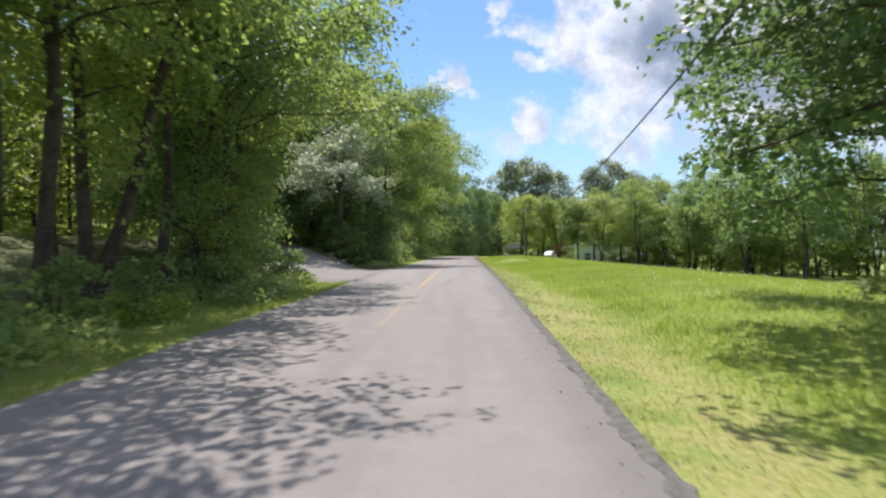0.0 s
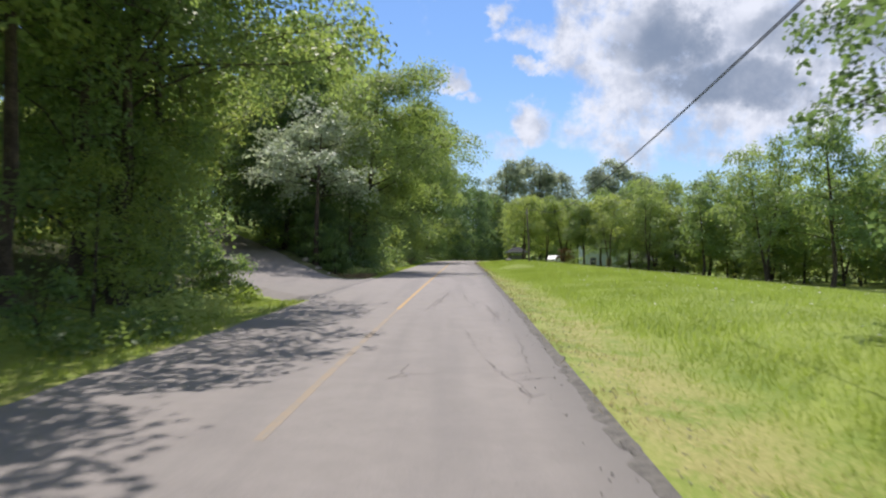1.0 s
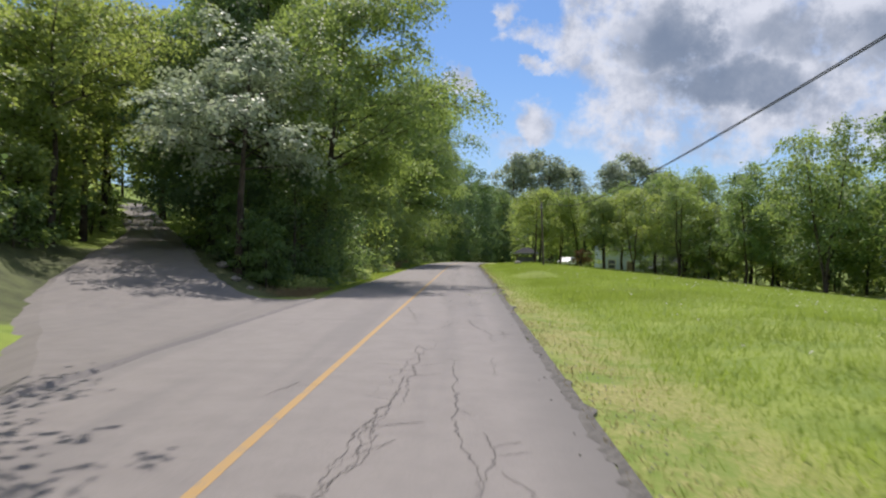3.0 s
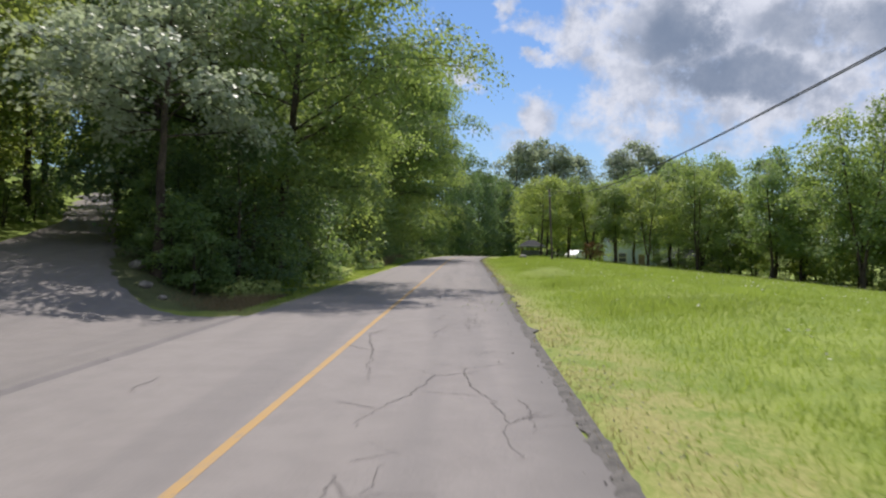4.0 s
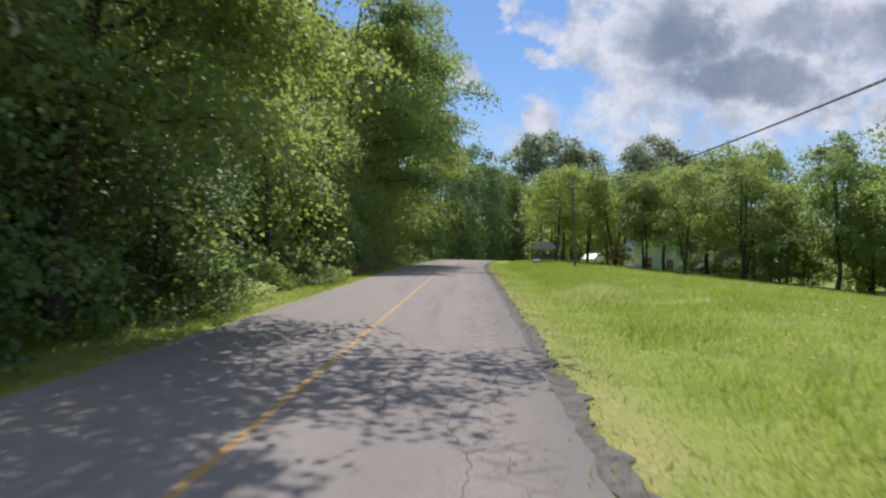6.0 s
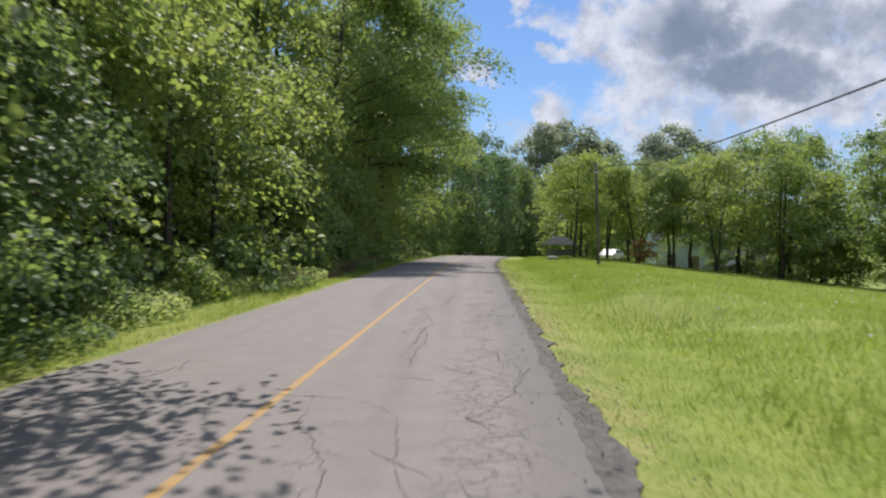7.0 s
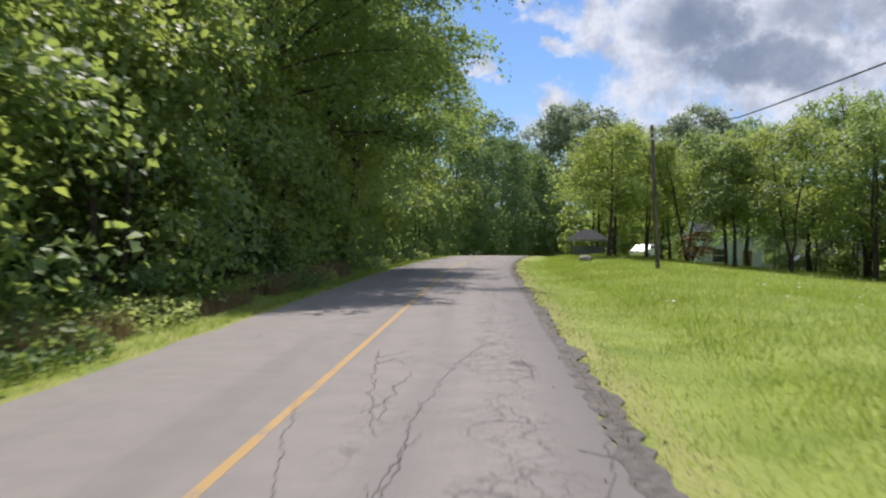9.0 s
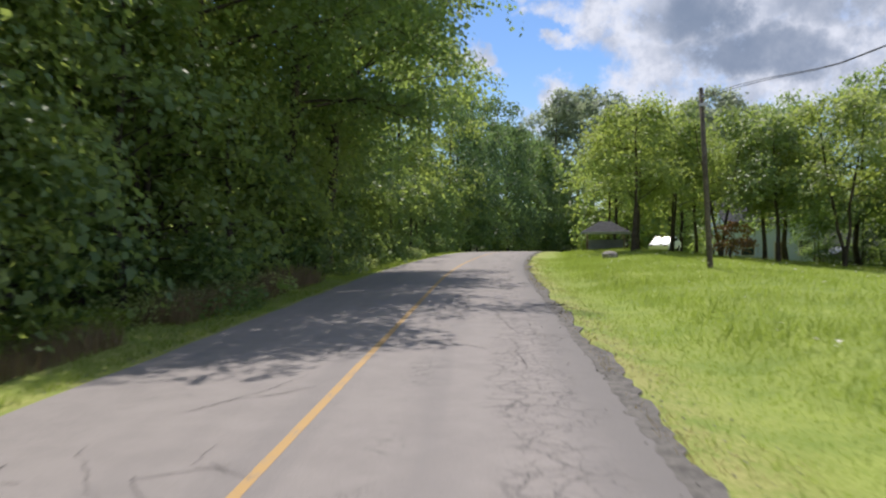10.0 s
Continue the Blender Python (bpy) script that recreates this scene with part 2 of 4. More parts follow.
def asphalt_material(name, tint=1.0):
    m, nt, b = material(name, 0.9)
    p = world_pos(nt)
    att = nt.nodes.new("ShaderNodeAttribute")
    att.attribute_name = "wear"
    wear = nt.nodes.new("ShaderNodeSeparateColor")
    nt.links.new(att.outputs["Color"], wear.inputs[0])
    grain = noise_tex(nt, p, 55.0, 3.0, 0.7)
    mid = noise_tex(nt, p, 2.2, 5.0, 0.6)
    stretch = nt.nodes.new("ShaderNodeMapping")
    stretch.inputs["Scale"].default_value = (1.3, 0.07, 1.0)
    nt.links.new(p, stretch.inputs[0])
    tracks = noise_tex(nt, stretch.outputs[0], 1.0, 3.0)

    def shade(*c):
        return tuple(v * tint for v in c)

    base = mix_rgb(nt, ramp(nt, mid, 0.3, 0.7), shade(0.212, 0.194, 0.186), shade(0.240, 0.220, 0.210))
    base = mix_rgb(nt, calc(nt, "MULTIPLY", ramp(nt, tracks, 0.45, 0.7), 0.45), base, shade(0.155, 0.146, 0.145))
    base = mix_rgb(nt, calc(nt, "MULTIPLY", ramp(nt, grain, 0.55, 0.75), 0.45), base, shade(0.34, 0.325, 0.31))
    base = mix_rgb(nt, calc(nt, "MULTIPLY", ramp(nt, grain, 0.45, 0.28), 0.45), base, shade(0.09, 0.088, 0.088))
    base = mix_rgb(nt, calc(nt, "MULTIPLY", wear.outputs[1], 0.75), base, shade(0.13, 0.124, 0.12))
    # crazing where the wheels run
    warped = nt.nodes.new("ShaderNodeVectorMath")
    warped.operation = "MULTIPLY_ADD"
    wn = nt.nodes.new("ShaderNodeTexNoise")
    wn.inputs["Scale"].default_value, wn.inputs["Detail"].default_value = 4.0, 5.0
    nt.links.new(p, wn.inputs["Vector"])
    nt.links.new(wn.outputs["Color"], warped.inputs[0])
    warped.inputs[1].default_value = (0.35, 0.35, 0.0)
    nt.links.new(p, warped.inputs[2])
    craze = None
    for scale, width, amount in ((2.2, 0.030, 0.85), (5.0, 0.045, 0.6)):
        vor = nt.nodes.new("ShaderNodeTexVoronoi")
        vor.feature = "DISTANCE_TO_EDGE"
        vor.inputs["Scale"].default_value = scale
        nt.links.new(warped.outputs[0], vor.inputs["Vector"])
        line = calc(nt, "MULTIPLY", ramp(nt, vor.outputs["Distance"], width, width * 0.2), amount)
        craze = line if craze is None else calc(nt, "MAXIMUM", craze, line)
    where = ramp(nt, calc(nt, "ADD", wear.outputs[0], calc(nt, "MULTIPLY", calc(nt, "SUBTRACT", noise_tex(nt, p, 0.7, 3.0), 0.5), 1.8)), 0.40, 0.85)
    craze = calc(nt, "MULTIPLY", craze, where)
    base = mix_rgb(nt, craze, base, shade(0.085, 0.080, 0.078))
    nt.links.new(base, b.inputs["Base Color"])
    bump(nt, b, calc(nt, "SUBTRACT", grain, craze), 0.5, 0.006)
    return m


ASPHALT, LANE = asphalt_material("asphalt"), asphalt_material("lane_asphalt", 0.88)


def ground_material():
    """Turf with worn, dry patches; bare leaf litter up the wooded bank."""
    m, nt, b = material("turf", 0.95)
    p = world_pos(nt)
    big, mid, fine = noise_tex(nt, p, 0.12, 4.0), noise_tex(nt, p, 0.9, 5.0, 0.65), noise_tex(nt, p, 18.0, 4.0, 0.7)
    f = calc(nt, "ADD", calc(nt, "MULTIPLY", mid, 0.6), calc(nt, "MULTIPLY", fine, 0.4))
    green = mix_rgb(nt, ramp(nt, f, 0.35, 0.65), (0.135, 0.200, 0.024), (0.235, 0.315, 0.042))
    green = mix_rgb(nt, calc(nt, "MULTIPLY", ramp(nt, big, 0.48, 0.68), 0.4), green, (0.25, 0.30, 0.05))
    att = nt.nodes.new("ShaderNodeAttribute")
    att.attribute_name = "cover"
    sep = nt.nodes.new("ShaderNodeSeparateColor")
    nt.links.new(att.outputs["Color"], sep.inputs[0])
    dry = mix_rgb(nt, ramp(nt, fine, 0.35, 0.65), (0.22, 0.17, 0.07), (0.42, 0.34, 0.17))
    litter = mix_rgb(nt, ramp(nt, f, 0.35, 0.65), (0.045, 0.055, 0.02), (0.11, 0.13, 0.045))
    dry_f = calc(nt, "MULTIPLY", sep.outputs[0], ramp(nt, f, 0.40, 0.56))
    col = mix_rgb(nt, dry_f, green, dry)
    col = mix_rgb(nt, ramp(nt, calc(nt, "ADD", sep.outputs[1], calc(nt, "SUBTRACT", mid, 0.5)), 0.35, 0.65), col, litter)
    nt.links.new(col, b.inputs["Base Color"])
    bump(nt, b, f, 0.9, 0.06)
    return m


TURF = ground_material()


# ---- the lie of the land ----
def road_x(y):
    """The road's middle line."""
    x = -1.43 + 0.0297 * y - 0.00004 * max(0.0, y - 25.0) ** 2
    if y > 92.0:
        d = min(y, 190.0) - 92.0
        x += 0.0022 * d * d + (max(y, 190.0) - 190.0) * 0.43
    return x


def road_z(y):
    z = 0.42 * (1.0 - math.exp(-y / 18.0)) if y > 0 else 0.0233 * max(y, -60.0)
    if y > 116.0:
        d = min(y - 116.0, 45.0)
        z -= 0.0010 * d * d
    return z


HALF = 2.68
LANE_LEFT = [(-3.2, 27.0), (-4.6, 30.6), (-7.2, 35.9), (-9.6, 40.9), (-11.3, 46.0), (-12.7, 51.0), (-14.4, 57.0), (-17.0, 65.0), (-20.4, 72.0), (-27.4, 88.0), (-31.0, 96.0)]
LANE_RIGHT = [(-2.6, 44.9), (-4.0, 45.1), (-5.4, 45.6), (-6.7, 47.2), (-7.8, 49.5), (-9.0, 52.6), (-10.8, 57.0), (-13.3, 62.8), (-16.6, 70.2), (-22.8, 84.6), (-26.4, 92.6)]


def along(line, u):
    """A point at 0 to 1 on a smooth curve through the points of line."""
    n = len(line) - 1
    k = min(int(u * n), n - 1)
    f = u * n - k
    a, b2, c, d = (Vector(line[min(max(i, 0), n)]) for i in (k - 1, k, k + 1, k + 2))
    return 0.5 * ((2 * b2) + (c - a) * f + (2 * a - 5 * b2 + 4 * c - d) * f * f + (3 * b2 - a - 3 * c + d) * f ** 3)


DRIVE_PTS = [(along(LANE_LEFT, i / 80) + along(LANE_RIGHT, i / 80)) / 2 for i in range(81)]
DRIVE_HALF = [(along(LANE_LEFT, i / 80) - along(LANE_RIGHT, i / 80)).length / 2 for i in range(81)]


def drive_gap(x, y):
    """Distance from the side lane's edge, plus 1.5 m."""
    return min(math.hypot(x - p.x, y - p.y) - r for p, r in zip(DRIVE_PTS[14:], DRIVE_HALF[14:])) + 1.5 if not in_mouth(x, y) else 0.0


def in_mouth(x, y):
    if not 28.0 < y < 46.0:
        return False
    f = (y - 28.0) / 18.0
    return x > road_x(y) - HALF - 0.4 - 3.2 * math.sin(math.pi * min(1.0, f * 1.05)) ** 0.8


def ease(a, b, x):
    f = min(max((x - a) / (b - a), 0.0), 1.0)
    return f * f * (3 - 2 * f)


def bank(x, y):
    s, z = road_x(y) - x, road_z(y)
    z -= 0.06 * ease(HALF, HALF + 0.8, s) * (1 - ease(5.0, 7.0, s))
    return z + 0.22 * max(0.0, min(s, 60.0) - 5.6) * (0.5 + 0.5 * ease(5.6, 11.0, s))


def land(x, y):
    """Height of the ground off the road."""
    s = x - road_x(y)
    if s > 0:
        z = road_z(y)
        far = max(0.0, s - 9.0)
        z -= 0.10 * ease(HALF, HALF + 1.2, s) - 0.10 * ease(HALF + 1.5, 6.0, s)
        z += 0.14 * ease(5.0, 9.0, s) - min(0.082 * far, 2.6)
        return z + 0.05 * noise.noise((x * 0.35, y * 0.35, 0.0)) * ease(HALF + 0.3, 6.0, s)
    z = bank(x, y)
    lumps = 0.12 * noise.noise((x * 0.3, y * 0.3, 3.0)) * ease(4.5, 7.0, -s)
    if -36 < x < 2 and 22 < y < 102:
        # the lane is level across and cuts into the bank
        near = min(DRIVE_PTS, key=lambda p: (x - p.x) ** 2 + (y - p.y) ** 2)
        f = 1 - ease(2.2, 4.8, math.hypot(x - near.x, y - near.y))
        level = bank(near.x, near.y)
        return z + (level - z) * f * ease(HALF + 1.0, HALF + 4.0, -s) + lumps * (1 - f) * ease(46, 48, y if s > -8 else 99)
    return z + lumps


def mesh_of(name, verts, faces, mat, smooth=False):
    me = bpy.data.meshes.new(name)
    me.from_pydata(verts, [], faces)
    me.materials.append(mat)
    if smooth:
        me.polygons.foreach_set("use_smooth", [True] * len(me.polygons))
    me.update()
    return me


def part(name, bm, mat, parent, label=""):
    me = bpy.data.meshes.new(name)
    bm.to_mesh(me)
    bm.free()
    me.materials.append(mat)
    ob = new(name, me)
    ob.parent = parent
    return tagged(ob, label) if label else ob


def part_mesh(name, me, parent, label=""):
    ob = new(name, me)
    ob.parent = parent
    return tagged(ob, label) if label else ob


def spaced(a, b, step):
    n = max(1, round((b - a) / step))
    return [a + (b - a) * i / n for i in range(n + 1)]


def make_ground():
    xs = spaced(-600, -60, 60)[:-1] + spaced(-60, -20, 4)[:-1] + spaced(-20, -8, 1.0)[:-1] + spaced(-8, 14, 0.5)[:-1] + spaced(14, 60, 2.0)[:-1] + spaced(60, 600, 60)
    ys = spaced(-300, -20, 40)[:-1] + spaced(-20, 90, 1.0)[:-1] + spaced(90, 180, 2.0)[:-1] + spaced(180, 300, 15)[:-1] + spaced(300, 1500, 150)
    verts, cover = [], []
    for y in ys:
        for x in xs:
            # the sheet follows the road's line
            wx = x + road_x(y) * ease(60, 20, abs(x))
            s = wx - road_x(y)
            z = land(wx, y)
            if abs(s) < HALF + 0.15:
                z = road_z(y) - 0.03
            g = drive_gap(wx, y) if -36 < wx < 0 and 20 < y < 102 else 99
            if s < -2.5:
                z -= 0.12 * (1 - ease(0.9, 1.5, g))
            verts.append((wx, y, z))
            w = 1.5 - 1.0 * ease(36, 54, y)
            dry = ease(HALF, HALF + 0.3, s) * (0.62 - 0.5 * ease(HALF + w - 0.5, HALF + w + 0.7, s)) if s > 0 else 0.4 * ease(6.0, 3.0, -s)
            litter = ease(5.5, 8.5, -s) * (1 - 0.9 * ease(11.0, 15.0, -s))
            point = ease(44.5, 46.0, y) * (1 - ease(50.0, 53.0, y)) * ease(2.9, 3.4, -s)
            cover.append((dry, max(litter, 0.8 * point), 0, 1))
    w = len(xs)
    faces = [(j * w + i, j * w + i + 1, (j + 1) * w + i + 1, (j + 1) * w + i) for j in range(len(ys) - 1) for i in range(w - 1)]
    me = mesh_of("ground", verts, faces, TURF, True)
    lay = me.color_attributes.new("cover", "FLOAT_COLOR", "POINT")
    lay.data.foreach_set("color", [c for row in cover for c in row])
    tagged(new("ground", me), "bright green meadow turf with dry patches", "ground", kind="structure")


make_ground()


def ribbon(name, left, right, mat, thick=0.05):
    """A slab between two edge lines, with its edges going down into the ground."""
    verts, faces = [], []
    for a, b2 in zip(left, right):
        verts += [(a[0], a[1], a[2] - thick), a, b2, (b2[0], b2[1], b2[2] - thick)]
    for i in range(len(left) - 1):
        for k in range(3):
            q = 4 * i + k
            faces.append((q, q + 1, q + 5, q + 4))
    return mesh_of(name, verts, faces, mat)


def make_road():
    ys = spaced(-25, 120, 0.5)[:-1] + spaced(120, 230, 2.0)
    across = 16
    verts, wear, faces = [], [], []
    for y in ys:
        j1 = 0.10 * noise.noise((y * 0.6, 1.0, 0)) + 0.05 * noise.noise((y * 2.5, 7.0, 0))
        j2 = 0.10 * noise.noise((y * 0.5, 4.0, 0)) + 0.10 * noise.noise((y * 1.7, 9.0, 0)) + 0.05 * noise.noise((y * 0.95 * 4, 2.0, 0))
        a, b2 = -HALF + j1, HALF + j2
        for k in range(across + 1):
            s = a + (b2 - a) * k / across
            camber = 0.02 * (1 - (s / HALF) ** 2)
            verts.append((road_x(y) + s, y, road_z(y) - 0.012 + camber))
            tired = math.exp(-((s - 1.9) / 0.55) ** 2) + 0.7 * math.exp(-((s - 0.75) / 0.3) ** 2) + 0.25 * math.exp(-((s + 1.6) / 0.8) ** 2)
            wear.append((min(1.0, tired) * (0.35 + 0.65 * ease(32, 56, y)), ease(HALF - 0.75, HALF - 0.05, s), 0, 1))
        verts += [(road_x(y) + a, y, road_z(y) - 0.1), (road_x(y) + b2, y, road_z(y) - 0.1)]
        wear += [(0, 1, 0, 1)] * 2
    w = across + 3
    for i in range(len(ys) - 1):
        for k in range(across):
            q = i * w + k
            faces.append((q, q + 1, q + w + 1, q + w))
        q = i * w
        faces += [(q + across + 1, q, q + w, q + w + across + 1), (q + across, q + across + 2, q + w + across + 2, q + w + across)]
    me = mesh_of("road", verts, faces, ASPHALT)
    lay = me.color_attributes.new("wear", "FLOAT_COLOR", "POINT")
    lay.data.foreach_set("color", [c for row in wear for c in row])
    return tagged(new("road", me), "worn light grey asphalt country road with fine cracks", "road", kind="structure")


road = make_road()


def make_line(y0, y1, mat, label):
    ys = spaced(y0, y1, 0.5)
    left = [(road_x(y) - 0.068 + 0.008 * noise.noise((y * 3, 0, 0)), y, road_z(y) + 0.010) for y in ys]
    right = [(road_x(y) + 0.020 + 0.008 * noise.noise((y * 3, 5, 0)), y, road_z(y) + 0.010) for y in ys]
    tagged(new("centre_line", ribbon("centre_line", left, right, mat, 0.004)), label, "road marking", kind="structure")


make_line(13.0, 25.0, YELLOW_WORN, "nearly worn-off yellow centre line")
make_line(25.0, 185.0, YELLOW, "faded yellow painted centre line along the road")


def make_drive():
    across, steps = 12, 90
    verts, faces = [], []
    for i in range(steps + 1):
        u = i / steps
        a, b2 = along(LANE_LEFT, u), along(LANE_RIGHT, u)
        a += (a - b2).normalized() * 0.2 * noise.noise((u * 35, 2, 0))
        b2 += (b2 - a).normalized() * 0.2 * noise.noise((u * 35, 6, 0))
        for k in range(across + 1):
            p = a.lerp(b2, k / across)
            edge = 0.15 if k in (0, across) else 0.0
            z = land(p.x, p.y) if p.x - road_x(p.y) < -HALF else road_z(p.y) - 0.09
            verts.append((p.x, p.y, z + 0.03 - edge))
    w = across + 1
    for i in range(steps):
        for k in range(across):
            q = i * w + k
            faces.append((q, q + w, q + w + 1, q + 1))
    tagged(new("driveway", mesh_of("driveway", verts, faces, LANE)), "narrow asphalt side lane climbing into the wood", "lane", kind="structure")


make_drive()


# ---- trees ----
def tube(verts, faces, pts, radii, sides=6):
    """Adds a tapered tube along pts."""
    base = len(verts)
    for k, p in enumerate(pts):
        d = (pts[min(k + 1, len(pts) - 1)] - pts[max(k - 1, 0)])
        d = d.normalized() if d.length > 1e-6 else Vector((0, 0, 1))
        u = d.orthogonal().normalized()
        v = d.cross(u)
        for i in range(sides):
            a = math.tau * i / sides
            verts.append(p + (u * math.cos(a) + v * math.sin(a)) * radii[k])
    for k in range(len(pts) - 1):
        for i in range(sides):
            j = (i + 1) % sides
            q = base + k * sides
            faces.append((q + i, q + j, q + sides + j, q + sides + i))
    verts.append(pts[-1])
    for i in range(sides):
        faces.append((base + (len(pts) - 1) * sides + i, base + (len(pts) - 1) * sides + (i + 1) % sides, len(verts) - 1))


def leaf_mesh(name, centres, sizes, rng, mat, droop=0.35, wide=0.82, outward=None, facing=None):
    """Folded four-cornered leaves at the centres: two triangles each."""
    n = len(centres)
    c = np.asarray(centres)
    az = rng.uniform(0, math.tau, n)
    d = np.stack([np.cos(az), np.sin(az), -droop + rng.normal(0, 0.45, n)], 1)
    if outward is not None:
        d += outward * 0.9
    d /= np.linalg.norm(d, axis=1)[:, None]
    up = np.stack([rng.normal(0, 0.5, n), rng.normal(0, 0.5, n), np.ones(n)], 1)
    if facing is not None:
        up = facing + rng.normal(0, 0.22, (n, 3))
    side = np.cross(d, up)
    side /= np.linalg.norm(side, axis=1)[:, None] + 1e-9
    nor = np.cross(side, d)
    s = np.asarray(sizes)[:, None]
    v = np.empty((n, 4, 3))
    v[:, 0] = c - d * s * 0.5
    v[:, 1] = c + side * s * wide * 0.5 + nor * s * 0.10 - d * s * 0.12
    v[:, 2] = c + d * s * 0.5 - nor * s * 0.08
    v[:, 3] = c - side * s * wide * 0.5 + nor * s * 0.10 - d * s * 0.12
    i = np.arange(n) * 4
    tris = np.stack([i, i + 1, i + 2, i, i + 2, i + 3], 1).reshape(-1, 3)
    me = bpy.data.meshes.new(name)
    me.vertices.add(4 * n)
    me.vertices.foreach_set("co", v.reshape(-1))
    me.loops.add(tris.size)
    me.loops.foreach_set("vertex_index", tris.reshape(-1))
    me.polygons.add(len(tris))
    me.polygons.foreach_set("loop_start", np.arange(0, tris.size, 3))
    me.update(calc_edges=True)
    me.materials.append(mat)
    return me


def grow(seed, height, radius, base, trunk_r, leaves, leaf_size, mat, limbs=16, lean=(0.0, 0.0), clump=0.55, stems=1, flat=0.6, top=0.75, twigs=2, skirt=1.0, side=0.0):
    """One tree at the origin: (trunk mesh, crown mesh). The leaves sit on domed sprays along the limbs, with gaps between them; side: how far the limbs reach out to +x."""
    rnd, rng = random.Random(seed), np.random.default_rng(seed)
    verts, faces, tips = [], [], []
    for st in range(stems):
        a0 = math.tau * st / stems + rnd.random()
        sx, sy = (math.cos(a0) * 0.16 * (stems > 1) + lean[0], math.sin(a0) * 0.16 * (stems > 1) + lean[1])
        n = 9
        axis, off = [], Vector((0, 0, 0))
        for k in range(n + 1):
            f = k / n
            if k:
                off += Vector((rnd.gauss(0, 0.10), rnd.gauss(0, 0.10), 0)) * height / 10 * 0.6
            axis.append(Vector((sx * height * f, sy * height * f, height * 0.93 * f - (0.25 if k == 0 else 0))) + off)
        tr = trunk_r / math.sqrt(stems)
        tube(verts, faces, axis, [tr * (1.25 if k == 0 else 1) * (1 - 0.9 * k / n) + 0.012 for k in range(n + 1)], 8)
        for li in range(limbs // stems):
            f = base / height + (0.97 - base / height) * ((li + rnd.random()) / (limbs // stems))
            k = min(int(f * n), n - 1)
            start = axis[k].lerp(axis[k + 1], f * n - k)
            g = (f * height - base) / max(height - base, 0.1)
            reach = radius * (math.sin(math.pi * min(1.0, 0.18 + 0.82 * g ** top)) ** 0.7 * 0.85 + 0.15) * (skirt + (1 - skirt) * ease(0.0, 0.4, g)) * rnd.uniform(0.65, 1.15)
            az = rnd.random() * math.tau
            if math.cos(az) < 0 and rnd.random() < 0.45 * side:
                az = math.pi - az
            reach *= 1.0 + side * max(0.0, math.cos(az)) * rnd.uniform(0.55, 1.0)
            rise = rnd.uniform(0.05, 0.5) + 0.5 * g
            pts, p = [start], start.copy()
            dirn = Vector((math.cos(az), math.sin(az), rise)).normalized()
            for q in range(5):
                dirn = (dirn + Vector((rnd.gauss(0, 0.16), rnd.gauss(0, 0.16), rnd.gauss(-0.06, 0.1)))).normalized()
                p = p + dirn * reach / 5
                if side > 0:
                    p.z = max(p.z, base)
                pts.append(p)
            r0 = max(0.014, tr * 0.30 * (1 - 0.75 * f))
            tube(verts, faces, pts, [r0 * (1 - 0.85 * q / 5) + 0.006 for q in range(6)], 5 if twigs else 3)
            for q in (2, 3, 4, 5):
                if q == 5 or side > 0 or rnd.random() < 0.6:
                    tips.append((pts[q] + Vector((0, 0, 0.1 * clump)), 1.15 if q == 5 else 0.9, dirn))
                for sub in range((1 if q < 4 else 2) + (side > 0)):
                    d2 = Vector((math.cos(az + rnd.uniform(-1.5, 1.5)), math.sin(az + rnd.uniform(-1.5, 1.5)), rnd.uniform(-0.35, 0.6))).normalized()
                    e = pts[q] + d2 * rnd.uniform(0.45, 0.95) * (0.4 + reach * 0.22)
                    if twigs:
                        tube(verts, faces, [pts[q], e], [0.016, 0.007], 3)
                    tips.append((e, rnd.uniform(0.6, 1.1), d2))
    tk = mesh_of("trunk", verts, faces, BARK, True)
    m = len(tips)
    size = np.array([t[1] for t in tips]) * rng.uniform(0.7, 1.35, m) * clump * 1.75
    weight = size ** 1.7 * rng.uniform(0.55, 1.25, m)
    pick = rng.choice(m, leaves, p=weight / weight.sum())
    c = np.array([t[0] for t in tips])
    way = np.array([t[2] for t in tips])
    # every spray is a shallow dome, tipped outwards and drooping at its rim
    nor = np.stack([way[:, 0] * 0.6, way[:, 1] * 0.6, np.full(m, 1.0)], 1) + rng.normal(0, 0.22, (m, 3))
    nor /= np.linalg.norm(nor, axis=1)[:, None]
    a = np.cross(nor, [0.31, 0.95, 0.05])
    a /= np.linalg.norm(a, axis=1)[:, None]
    b = np.cross(nor, a)
    phi = rng.uniform(0, math.tau, leaves)
    lobes = 1.0 + 0.32 * np.sin(3 * phi + rng.uniform(0, math.tau, m)[pick]) + 0.2 * np.sin(5 * phi + rng.uniform(0, math.tau, m)[pick])
    r = np.sqrt(rng.uniform(0, 1, leaves)) * lobes
    big = size[pick]
    flatwise = (a[pick] * np.cos(phi)[:, None] + b[pick] * np.sin(phi)[:, None]) * r[:, None]
    lift = (0.22 - 0.42 * r * r + rng.normal(0, 0.30 * flat, leaves))[:, None] * nor[pick]
    pos = c[pick] + (flatwise + lift) * big[:, None]
    pos[:, 2] = np.maximum(pos[:, 2], 0.06)
    sizes = leaf_size * rng.uniform(0.6, 1.3, leaves)
    out = flatwise * 0.9 - nor[pick] * 0.25 * r[:, None]
    cr = leaf_mesh("crown", pos, sizes, rng, mat, wide=0.95, outward=out, facing=nor[pick] + flatwise * 0.35)
    return tk, cr


